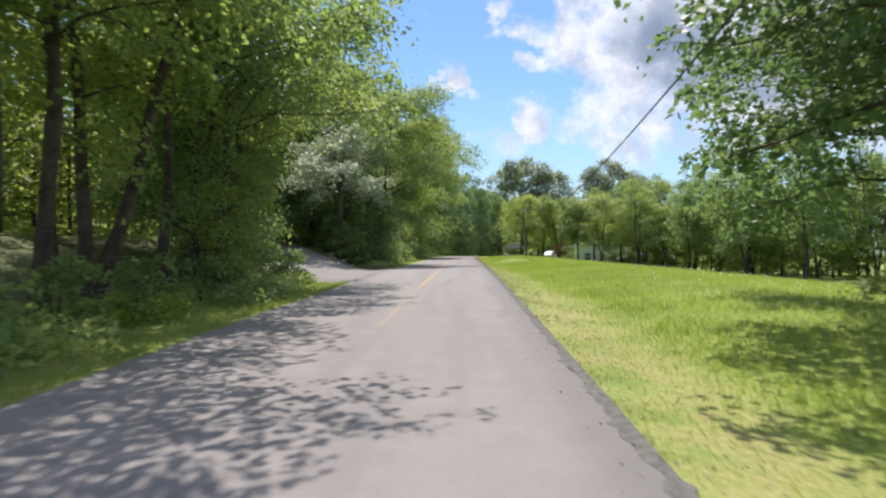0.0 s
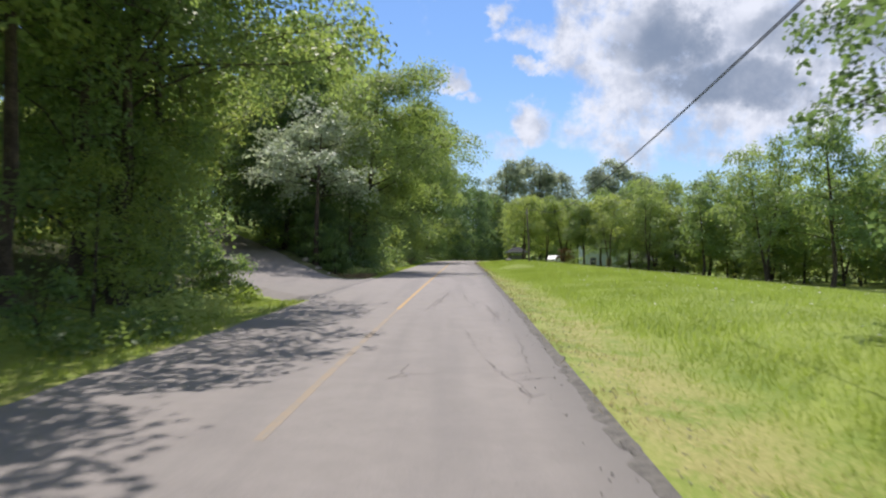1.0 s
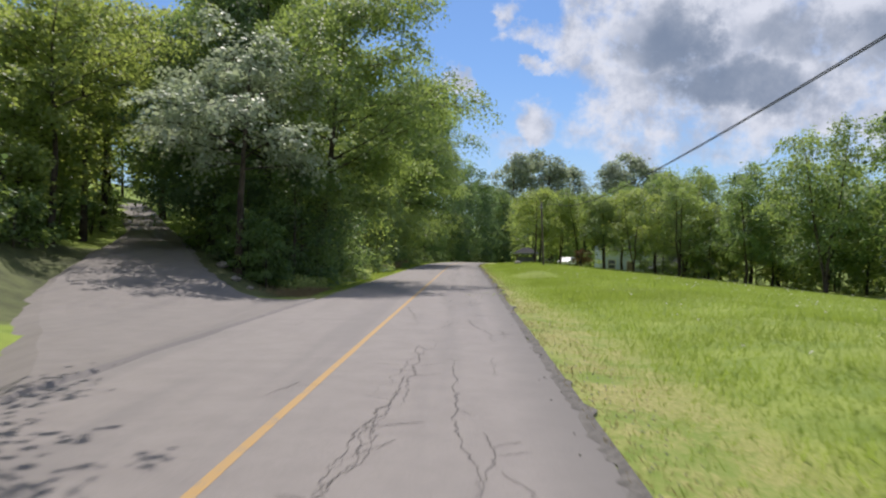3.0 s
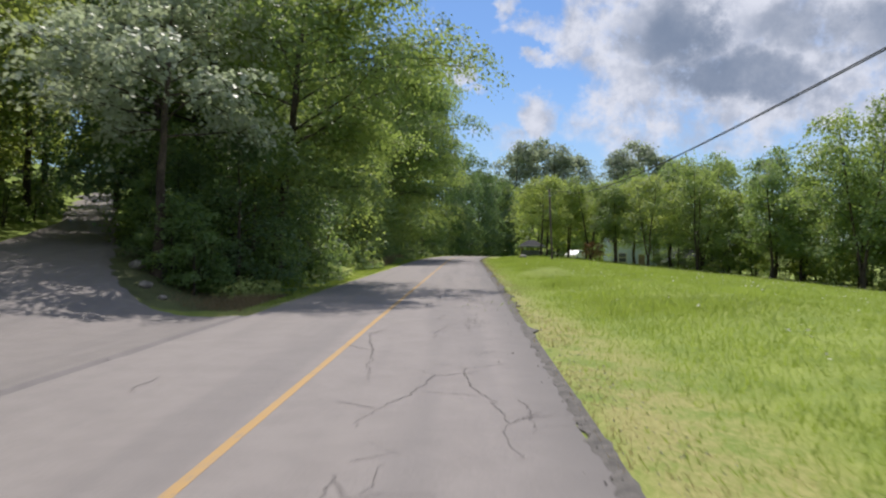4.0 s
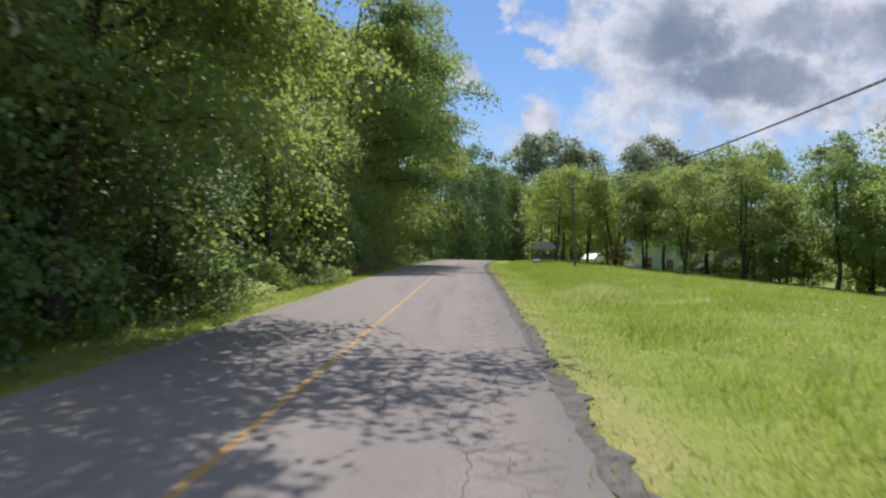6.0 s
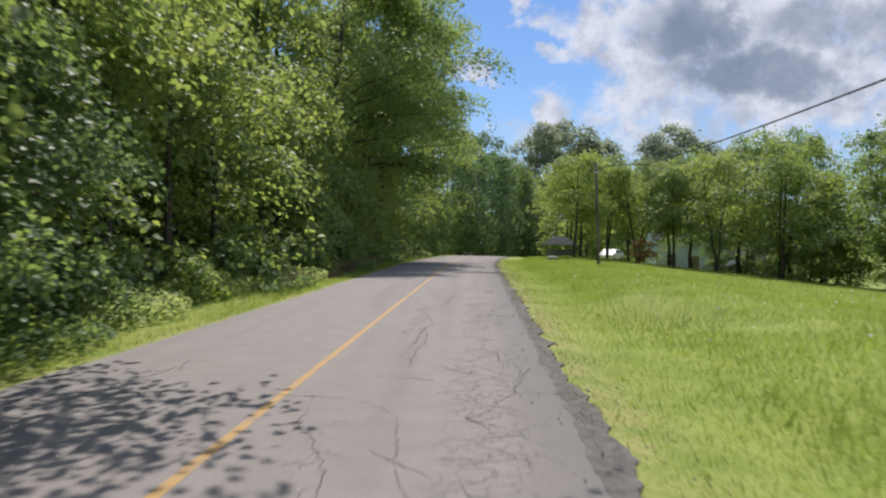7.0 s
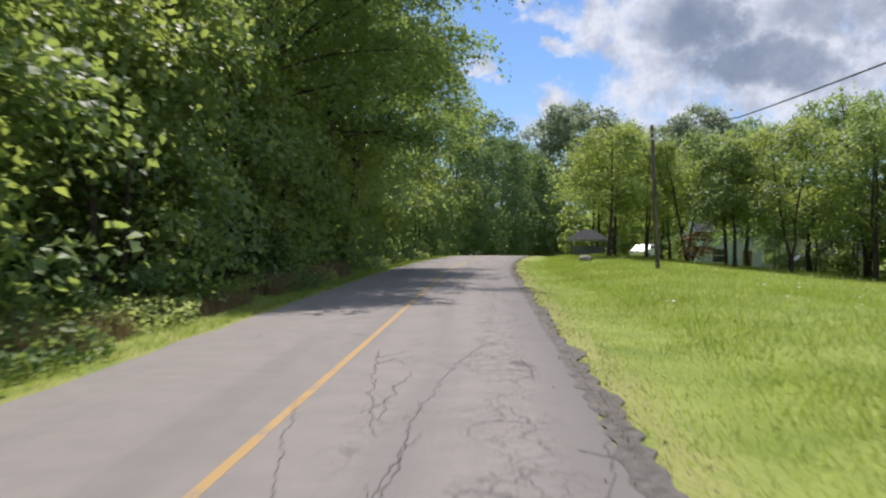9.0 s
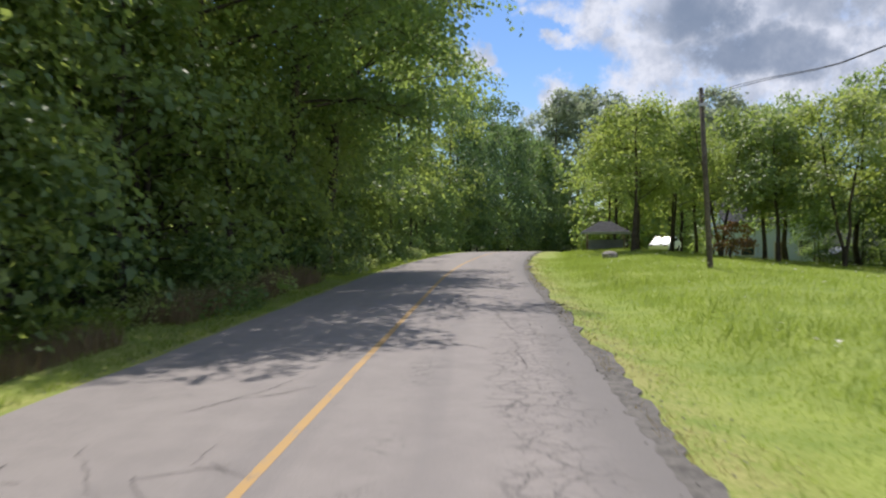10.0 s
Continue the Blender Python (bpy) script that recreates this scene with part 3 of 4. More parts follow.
def stand(meshes, name, x, y, turn, size, label, category="tree", group="", z=None, tall=1.0):
    thing = new(name)
    thing.matrix_basis = Matrix.LocRotScale((x, y, (land(x, y) if z is None else z)), Euler((0, 0, turn)), (size, size, size * tall))
    part_mesh("trunk", meshes[0], thing)
    part_mesh("crown", meshes[1], thing)
    return tagged(thing, label, category, group)


rnd = random.Random(11)
EDGE = [grow(100 + i, 15.5, 4.4, 1.0, 0.20, 22000, 0.128, (LEAF_MID, LEAF, LEAF_MID, LEAF_LIGHT)[i], 28, (0.03, 0.0), 0.54, flat=0.42, skirt=1.0) for i in range(4)]
EDGE_FAR = [grow(100 + i, 15.5, 4.4, 1.0, 0.20, 8000, 0.215, (LEAF_MID, LEAF, LEAF_MID, LEAF_LIGHT)[i], 28, (0.05, 0.0), 0.54, flat=0.42, skirt=1.0, twigs=0) for i in range(4)]
DARK = grow(113, 13.5, 4.0, 1.6, 0.17, 19000, 0.135, LEAF_SHADED, 28, (0.04, 0.0), 0.54, flat=0.42)
DARK_FAR = grow(114, 13.5, 4.2, 0.8, 0.17, 5500, 0.25, LEAF_SHADED, 30, (0.0, 0.0), 0.60, flat=0.5, twigs=0)
OVER = grow(110, 13.0, 4.7, 3.4, 0.19, 42000, 0.132, LEAF_MID, 30, (0.08, 0.0), 0.56, flat=0.5, side=0.72, skirt=0.5)
LOOM = grow(118, 12.5, 4.0, 3.0, 0.18, 25000, 0.130, LEAF_MID, 28, (0.04, 0.0), 0.50, flat=0.42, side=0.45)
ARCH = [grow(116 + i, 12.5, 3.7, 5.6, 0.17, (20000, 20000, 9000)[i], (0.14, 0.14, 0.16)[i], (LEAF, LEAF_MID, LEAF_LIGHT)[i], 22, (0.03, 0.0), 0.46, flat=0.42, top=0.5, side=0.95) for i in range(3)]
TALL = [grow(120 + i, 17.0, 4.2, 3.4, 0.22, 4200, 0.34, (LEAF_MID, LEAF_LIGHT, LEAF)[i], 22, (0.0, 0.0), 0.6, twigs=0, flat=0.5) for i in range(3)]
SLIM = [grow(140 + i, 12.0, 2.4, 3.6, 0.085, 1900, 0.19, LEAF_LIGHT, 14, (0.03, 0.0), 0.42, twigs=0, flat=0.5) for i in range(3)]
THICKET = [grow(150 + i, 11.0, 3.7, 0.4, 0.15, 3300, 0.36, (LEAF, LEAF_MID, LEAF_LIGHT)[i], 26, (0.0, 0.0), 0.60, flat=0.45, twigs=0) for i in range(3)]
SUNNY = [grow(156 + i, 10.0, 3.4, 0.6, 0.13, 7000, 0.215, LEAF_LIGHT, 26, (0.0, 0.0), 0.56, flat=0.42, twigs=0) for i in range(2)]
HEDGE = [grow(250 + i, 6.5, 2.2, 0.3, 0.08, 4300, 0.145, (LEAF_LIGHT, LEAF_MID)[i], 18, (0.03, 0.0), 0.46, flat=0.5, twigs=0) for i in range(2)]
THICKSET = [grow(254 + i, 6.5, 2.2, 0.2, 0.08, 5000, 0.145, (LEAF_SHADED, LEAF)[i], 20, (0.03, 0.0), 0.46, flat=0.5, twigs=0) for i in range(2)]
ROW = [grow(160 + i, 9.2, 3.3, 3.0, 0.13, 8500, 0.175, (LEAF_LIGHT, LEAF_MID, LEAF_LIGHT, LEAF_MID)[i], 26, (0.0, 0.0), 0.54, stems=1 + i // 2, flat=0.42, twigs=0, top=0.6) for i in range(4)]
BIGROW = [grow(170 + i, 13.8, 4.6, 3.2, 0.2, 9000, 0.235, (LEAF_MID, LEAF)[i], 30, (0.0, 0.0), 0.68, stems=2 - i, flat=0.42, twigs=0, top=0.6) for i in range(2)]
FAR = [grow(180 + i, 24.0, 5.2, 8.0, 0.30, 6000, 0.44, LEAF_HAZY, 28, (0, 0), 1.0, flat=0.5, twigs=0) for i in range(3)]
HIGH = [grow(115 + i, 17.0, 4.8, 5.2, 0.25, 26000, 0.165, (LEAF, LEAF_MID)[i], 28, (0.08, 0.0), 0.62, flat=0.45, skirt=0.6, side=0.78) for i in range(2)]
BUSH = [grow(200 + i, 2.4, 1.5, 0.15, 0.05, 900, 0.21, (LEAF, WEED, LEAF_MID, WEED)[i], 11, (0, 0), 0.3, stems=3, twigs=0) for i in range(4)]
SAPLING = [grow(260 + i, 3.4, 1.5, 0.3, 0.04, 1100, 0.16, LEAF_LIGHT, 14, (0, 0), 0.3, twigs=1) for i in range(2)]
SILVER = grow(220, 8.2, 3.3, 3.9, 0.14, 10000, 0.16, LEAF_SILVER, 24, (0.06, 0.0), 0.40, flat=0.45)
LOCUST = grow(231, 9.6, 5.5, 3.7, 0.22, 32000, 0.16, LEAF_SHADED, 44, (-0.12, 0.0), 0.48, flat=0.5)
LEANER = grow(240, 14.5, 3.6, 4.6, 0.24, 9000, 0.17, LEAF_LIGHT, 26, (0.12, 0.02), 0.44, stems=2, flat=0.5)
WOOD_LABEL = "dense leafy woodland tree"
ROADSIDE = ("roadside_tree", "tall leafy roadside tree with low hanging boughs", "trees along the wooded bank")
OVERHANG = ("overhanging_tree", "tall leafy tree leaning out over the road", "trees along the wooded bank")


def plant(kind, what, x, y, turn, size, tall=1.0):
    name, label, group = what
    return stand(kind, name, x, y, turn, size, label, group=group, tall=tall)


# wooded bank beside the road, from the lane's mouth to the bend
y = 67.0
while y < 188:
    x = road_x(y) - (9.0 if y < 88 else 7.2) - rnd.random() * 2.8
    far = y > 178
    kind = THICKET[rnd.randrange(3)] if far else DARK_FAR if y > 142 else (EDGE_FAR if y > 84 else EDGE)[rnd.randrange(4)]
    plant(kind, ROADSIDE, x, y, rnd.uniform(-0.7, 0.7), rnd.uniform(0.9, 1.1) * (1.35 if far else 1.0), 1.0 if far else 1.12 if y < 120 else 1.3)
    y += rnd.uniform(4.2, 6.2)
plant(OVER, OVERHANG, -4.6, 54.5, -0.25, 0.97)
for x, y, turn, k in ((-5.4, 90.0, 0.05, 1), (-4.6, 96.0, 0.0, 0), (-4.0, 102.5, -0.1, 1)):
    stand(HIGH[k], "overhanging_tree", x, y, turn, 1.0, "tall leafy tree with a high crown reaching over the road", group="trees along the wooded bank")
for row, (s0, step) in enumerate(((-12.6, 6.5), (-18.0, 8.0), (-27.0, 11.0))):
    y = (66.0, 82.0, 96.0)[row]
    while y < (106, 104, 110)[row]:
        x = road_x(y) + s0 + rnd.uniform(-1.5, 1.5)
        if drive_gap(x, y) > 4.2:
            low = row == 2 or rnd.random() < 0.5
            stand((THICKET if low else TALL)[rnd.randrange(3)], "woodland_tree", x, y, rnd.random() * 6.28, rnd.uniform(0.9, 1.15), WOOD_LABEL if low else "tall woodland tree with a bare lower trunk", group="trees of the wood")
        y += step * rnd.uniform(0.8, 1.25)
# the point of wood between the road and the lane: hung with vines, its inner shade deepened by darker leaf colours
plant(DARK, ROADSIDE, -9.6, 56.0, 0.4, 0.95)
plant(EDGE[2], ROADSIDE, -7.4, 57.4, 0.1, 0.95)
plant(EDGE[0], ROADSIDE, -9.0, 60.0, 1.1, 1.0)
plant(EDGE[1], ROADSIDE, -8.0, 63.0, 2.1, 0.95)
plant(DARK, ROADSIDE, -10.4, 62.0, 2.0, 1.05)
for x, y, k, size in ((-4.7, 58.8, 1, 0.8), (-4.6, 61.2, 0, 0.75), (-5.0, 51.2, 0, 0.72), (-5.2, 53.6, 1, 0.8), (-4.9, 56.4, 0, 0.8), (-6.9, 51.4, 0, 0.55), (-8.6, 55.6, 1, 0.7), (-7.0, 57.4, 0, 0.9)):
    stand(THICKSET[k], "young_tree", x, y, x * 3 + y, size, "young tree in dark shade tones, hung with vines to the ground", group="young growth at the wood's edge")
stand(SILVER, "silver_leaved_tree", -6.5, 48.9, 0.3, 1.0, "tree with pale silvery leaves beside the lane")
for x, y, size in ((-6.2, 49.2, 0.22), (-7.3, 50.6, 0.24), (-5.4, 48.6, 0.22)):
    stand(THICKET[0], "low_tree", x, y, x, size, "low dark leafy tree beside the lane's mouth")
# sunlit trees on the far bank of the lane
for k, (x, y, size) in enumerate(((-14.6, 47.0, 0.62), (-15.8, 50.6, 0.8), (-17.3, 54.6, 0.85), (-18.6, 58.6, 0.9), (-20.3, 63.0, 0.95), (-22.8, 68.0, 1.0), (-26.0, 74.0, 1.05), (-29.0, 81.0, 1.1),
                                  (-29.0, 103.0, 1.0), (-33.5, 104.0, 1.1), (-37.0, 99.0, 1.1), (-25.5, 100.0, 1.0), (-20.0, 51.0, 1.1), (-23.5, 57.5, 1.2), (-27.5, 66.0, 1.3), (-33.0, 76.0, 1.3))):
    stand(SUNNY[k % 2], "low_tree", x, y, x * 2, size, "low sunlit leafy tree beside the lane", group="trees of the wood")
for x, y, k, size in ((-21.5, 55.0, 1, 1.0), (-26.0, 62.0, 0, 1.0), (-30.0, 70.0, 1, 1.05), (-18.8, 75.5, 1, 0.9), (-22.0, 92.0, 0, 1.0), (-17.0, 84.0, 2, 1.0), (-33.0, 88.0, 1, 1.0), (-37.0, 98.0, 0, 1.1), (-30.0, 106.0, 1, 1.1), (-24.0, 104.0, 2, 1.1)):
    stand(TALL[k], "woodland_tree", x, y, x * 3, size, "tall sunlit woodland tree beside the lane", group="trees of the wood")
for k in range(20):
    u = 0.40 + 0.52 * k / 19
    p, q = along(LANE_LEFT, u), along(LANE_RIGHT, u)
    p = p + (p - q).normalized() * rnd.uniform(1.2, 2.4)
    stand(BUSH[rnd.randrange(4)], "shrub", p.x, p.y, rnd.random() * 6.28, rnd.uniform(0.45, 0.8), "leafy green shrub on the lane's bank", "shrub", "undergrowth")
# the near corner of the wood, up to the lane's mouth
for k, (x, y, size) in enumerate(((-6.6, 22.6, 0.5), (-6.8, 24.8, 0.62), (-7.2, 27.2, 0.72), (-7.6, 29.6, 0.74), (-9.2, 31.6, 0.85), (-10.4, 34.6, 0.9), (-11.6, 37.6, 0.9),
                                  (-9.4, 29.2, 0.95), (-12.4, 40.4, 0.75))):
    stand((HEDGE if y < 28.5 else THICKSET)[k % 2], "young_tree", x, y, k * 2.1, size, "young green tree leafy to the ground", group="young growth at the wood's edge")
plant(EDGE[1], ROADSIDE, -8.0, 24.6, -0.15, 0.8)
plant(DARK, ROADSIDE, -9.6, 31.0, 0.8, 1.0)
plant(LOOM, ROADSIDE, -9.0, 30.6, 0.1, 1.0)
plant(LOOM, ROADSIDE, -8.0, 26.6, -0.3, 0.95)
for k, (x, y) in enumerate(((-7.6, 28.6), (-7.2, 25.0), (-7.6, 21.4), (-7.4, 14.2), (-6.6, 11.4), (-6.6, 8.8))):
    plant(ARCH[k % 2], OVERHANG, x, y, 0.25 - 0.12 * k, 0.95)
# boughs over the lane
for x, y, turn, size in ((-14.8, 55.0, 0.2, 0.9), (-16.8, 61.5, 0.0, 1.0), (-19.4, 68.0, 0.3, 1.0), (-13.9, 50.5, -0.2, 0.8)):
    stand(ARCH[2], "overhanging_tree", x, y, turn, size, "tall leafy tree reaching over the lane", group="trees of the wood")
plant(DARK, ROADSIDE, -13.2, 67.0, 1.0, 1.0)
stand(LEANER, "leaning_tree", -7.9, 17.4, 0.0, 1.0, "dark twin-stemmed tree leaning over the road verge")
for k, (x, y, size) in enumerate(((-6.2, 30.8, 0.45), (-7.2, 32.6, 0.5), (-8.0, 34.2, 0.55), (-9.0, 36.4, 0.55), (-9.9, 38.4, 0.55), (-5.6, 28.6, 0.42))):
    stand(BUSH[k % 4], "shrub", x, y, k * 1.9, size, "leafy green shrub on the lane's bank", "shrub", "undergrowth")
# open edge of the wood with slender trunks before a sunlit slope
for k in range(9):
    y = 8.0 + k * 1.5 + rnd.uniform(-0.4, 0.4)
    x = road_x(y) - 6.4 - (k * 3.7) % 6.0
    stand(SLIM[k % 3], "slender_tree", x, y, rnd.random() * 6.28, rnd.uniform(0.85, 1.1), "slender young tree with a thin dark trunk", group="young trees of the wood")
for k in range(8):
    stand(SLIM[k % 3], "slender_tree", -14 - (k * 5.3) % 13, 24 + 2.7 * k, rnd.random() * 6.28, rnd.uniform(0.7, 1.0), "slender young tree with a thin dark trunk", group="young trees of the wood")
for k in range(64):
    x, y = -13.2 - (k * 4.3) % 17.0, 21.0 + (k * 2.9) % 27.0
    if drive_gap(x, y) > 2.8:
        stand(SAPLING[k % 2], "sapling", x, y, k * 1.7, 0.75 + 0.13 * (k % 7), "sunlit yellow-green sapling among the trunks", group="undergrowth")
# vine-hung young growth that closes the wood's edge
y = 59.0
while y < 192:
    x = road_x(y) - 6.3 - rnd.random() * 0.7
    stand(HEDGE[rnd.randrange(2)] if y < 128 else THICKET[rnd.randrange(2)], "young_tree", x, y, rnd.random() * 6.28, rnd.uniform(0.75, 1.15) * (1.2 if 64 < y < 92 else 1.0 if y < 128 else 0.62), "young vine-hung tree leafy to the ground", group="young growth at the wood's edge")
    y += rnd.uniform(2.4, 3.2) if y < 90 else rnd.uniform(3.4, 4.6)
for k in range(15):
    y = 79.0 + 2.1 * k
    stand(HEDGE[k % 2], "young_tree", road_x(y) - 5.9 - 0.5 * (k % 3), y, k * 2.3, 0.85 + 0.09 * (k * 3 % 5), "young vine-hung tree leafy to the ground", group="young growth at the wood's edge", tall=1.15)
# undergrowth
y = 3.0
while y < 128:
    for s0 in (-4.5,) if y > 46 or 8 < y < 22 else (-4.6, -5.9):
        x = road_x(y) + s0 - rnd.random() * 1.1
        if drive_gap(x, y) > (4.6 if y < 41 and s0 > -6 else 2.4) and not (s0 > -7 and 21 < y < 47):
            stand(BUSH[rnd.randrange(4)], "shrub", x, y, rnd.random() * 6.28, rnd.uniform(0.35, 0.6), "leafy green shrub on the wooded bank", "shrub", "undergrowth")
    y += rnd.uniform(1.9, 2.8)
for x, y, turn, size in ((8.7, 10.8, 0.0, 1.0), (11.2, 18.4, 0.5, 0.85)):
    stand(LOCUST, "locust_tree", x, y, turn, size, "spreading locust tree with backlight-dark leaves over the meadow", group="locust trees on the meadow")
stand(SAPLING[0], "sapling", 6.9, 11.2, 0.4, 0.5, "low dark sapling beneath the locust tree", group="undergrowth")
# far side of the bend
y = 132.0
while y < 190:
    for s0 in (8.0, 13.0):
        x = road_x(y) + s0 + rnd.uniform(-1, 1)
        if not (y < 152 and x > 15):
            stand(THICKET[rnd.randrange(3)], "woodland_tree", x, y, rnd.random() * 6.28, rnd.uniform(0.8, 1.0) if y < 150 else rnd.uniform(0.95, 1.15), WOOD_LABEL, group="trees at the bend")
    y += rnd.uniform(6.0, 8.0)
# row on the far side of the meadow
ROW_AT = [(11.6, 116, 9.0), (12.9, 121, 9.2), (15.9, 124, 9.4), (17.8, 119.5, 9.6), (20.9, 120.5, 9.4), (20.2, 116.5, 8.6), (23.4, 115.2, 10.4), (24.6, 126.4, 11.8), (28.8, 115.0, 11.6), (28.5, 124, 13.0), (31.2, 121, 13.6), (34.6, 127, 14.8),
          (19.0, 129, 9.6), (36.5, 113, 14.0), (37.9, 97.5, 16.6), (34.0, 108, 11.5), (42, 106, 14.2), (41.5, 89.5, 18.0), (46, 96, 13.6), (39.5, 101, 12.0), (50, 90, 16.4), (53, 97, 15.0), (55.5, 85, 16.0), (59, 91, 15.6), (61, 80, 16.0), (66, 86, 16.0)]
for k, (x, y, tall) in enumerate(ROW_AT):
    kind, own = (ROW[k % 4], 9.2) if tall < 10.5 else (BIGROW[k % 2], 13.8)
    stand(kind, "meadow_tree", x, y, rnd.random() * 6.28, (tall / own) ** 0.7, "young broadleaf tree with a thin dark trunk at the meadow's edge", group="row of trees beyond the meadow", tall=(tall / own) ** 0.3)
for x, y, sz in ((13.2, 134, 0.8), (35.5, 132, 0.7), (38, 127, 0.9), (41, 116, 1.1), (37.5, 109, 0.9), (40.5, 103, 0.95), (44.5, 102.5, 1.0), (48.5, 97, 1.05), (33, 117, 0.8), (43.5, 122, 1.0), (47, 113, 1.05),
                 (50, 108, 1.05), (54, 106, 1.1), (58, 100, 1.1), (63, 97, 1.1), (68, 94, 1.1), (72, 86, 1.1), (28, 147, 1.0), (36, 149, 1.05), (44, 137, 1.1), (52, 126, 1.1)):
    stand(THICKET[1 + rnd.randrange(2)], "woodland_tree", x, y, rnd.random() * 6.28, sz * rnd.uniform(0.95, 1.08), WOOD_LABEL, group="trees behind the meadow")
# understorey added to darken the shaded gaps beneath the row
for k in range(30):
    x = 27.5 + k * 1.35
    y = 128.5 - 1.05 * (x - 27.5) + 6.0 * ((k * 0.618) % 1.0)
    stand(THICKSET[k % 2], "young_tree", x, y, k * 2.3, 0.62 + 0.4 * ((k * 0.37) % 1.0), "young tree in dark shade tones, leafy to the ground", group="growth beneath the meadow trees")
for k in range(14):
    x = -14.0 + 6.5 * k
    stand(THICKET[k % 2], "woodland_tree", x, 212.0 + 5.0 * ((k * 0.618) % 1.0), k * 1.1, 1.3, WOOD_LABEL, group="far trees")
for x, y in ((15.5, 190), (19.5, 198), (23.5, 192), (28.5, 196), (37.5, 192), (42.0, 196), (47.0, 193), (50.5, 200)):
    stand(FAR[rnd.randrange(3)], "distant_tree", x, y, rnd.random() * 6.28, rnd.uniform(0.98, 1.18), "tall distant haze-pale tree rising above the rest", group="far trees")
RUST = (BUSH[1][0], BUSH[1][1].copy())
RUST[1].materials[0] = LEAF_RUST
stand(RUST, "rusty_shrub", 17.2, 116.0, 0.0, 0.8, "low shrub with rusty brown leaves near the pole", "shrub")

# ---- utility pole and wires ----
def box(bm, x0, x1, y0, y1, z0, z1, bevel=0.0):
    made = bmesh.ops.create_cube(bm, size=1.0)["verts"]
    for v in made:
        v.co = Vector(((x0 + x1) / 2 + v.co.x * (x1 - x0), (y0 + y1) / 2 + v.co.y * (y1 - y0), (z0 + z1) / 2 + v.co.z * (z1 - z0)))
    if bevel:
        bmesh.ops.bevel(bm, geom=[e for e in bm.edges if all(v in made for v in e.verts)], offset=bevel, segments=1, affect="EDGES")


def boxed(name, mat, parent, *boxes, bevel=0.0, label=""):
    bm = bmesh.new()
    for b in boxes:
        box(bm, *b, bevel=bevel)
    return part(name, bm, mat, parent, label)


def tube_part(name, pts, radii, mat, parent, sides=8, label=""):
    v, f = [], []
    tube(v, f, [Vector(p) for p in pts], radii, sides)
    ob = new(name, mesh_of(name, v, f, mat, True))
    ob.parent = parent
    return tagged(ob, label) if label else ob


POLES = [(10.36, 97.3, 6.25), (1.9 + 0.5, -34.0, 9.0)]


def make_pole(x, y, h):
    p = new("utility_pole")
    p.matrix_basis = pose(x, y, land(x, y), 0, -3.0 if y > 0 else 0, 0)
    tube_part("shaft", [(0, 0, -0.4), (0, 0, h * 0.5), (0, 0, h)], [0.105, 0.09, 0.075], POLE_WOOD, p, 12)
    boxed("bracket", STEEL, p, (-0.14, 0.14, -0.2, -0.1, h - 0.65, h - 0.55))
    for dz in (0.35, 0.6):
        tube_part("insulator", [(0, -0.15, h - dz - 0.06), (0, -0.15, h - dz), (0, -0.15, h - dz + 0.06)], [0.04, 0.06, 0.035], STEEL, p)
    return tagged(p, "dark weathered wooden utility pole beside the trees", "utility pole", "utility poles")


for spec in POLES:
    make_pole(*spec)


END = Vector((POLES[0][0] - 0.31, 0, land(*POLES[0][:2]) + POLES[0][2] - 0.42))


def make_wire(dx, dz):
    pts = []
    for k in range(101):
        f = k / 100
        y = POLES[0][1] + (POLES[1][1] - POLES[0][1]) * f
        u = (y - 60) / 50
        x, z = 2.93 + 0.0903 * y + dx * math.sin(math.pi * f), 4.57 + 1.379 * u + 1.515 * u * u + dz
        near = ease(89.0, 97.3, y)
        pts.append((x + (END.x - x) * near, y - 0.16, z + (END.z + 4 * dz - z) * near))
    thing = tube_part("cable", pts, [0.0095] * 101, CABLE, None, 6)
    tagged(thing, "thin black overhead cable strung between utility poles", "cable", "overhead cables")


make_wire(0.0, 0.011)
make_wire(0.012, -0.010)


# ---- road edge, cracks and stones ----
def stuff(name, me, label, category):
    return tagged(new(name, me), label, category, kind="stuff")


def make_shoulder():
    """Crumbled dark gravel between the asphalt and the meadow."""
    ys = spaced(-20, 130, 0.14)
    left, right = [], []
    for y in ys:
        w = 0.02 + 0.16 * ease(40, 54, y) + 0.20 * noise.noise((y * 0.35, 21.0, 0)) + 0.18 * noise.noise((y * 1.3, 3.0, 0)) + 0.12 * noise.noise((y * 4.0, 1.0, 0))
        e = 0.05 + 0.05 * noise.noise((y * 0.9, 31.0, 0)) + 0.08 * noise.noise((y * 3.1, 33.0, 0)) + 0.07 * noise.noise((y * 7.3, 35.0, 0))
        left.append((road_x(y) + HALF - e, y, road_z(y) - 0.010 + 0.02 * (1 - ((HALF - e) / HALF) ** 2)))
        r = road_x(y) + HALF + max(0.08, w)
        right.append((r, y, land(r, y) + 0.012))
    tagged(new("shoulder", ribbon("shoulder", left, right, GRAVEL, 0.05)), "strip of dark crumbled gravel along the asphalt", "shoulder", kind="structure")


make_shoulder()


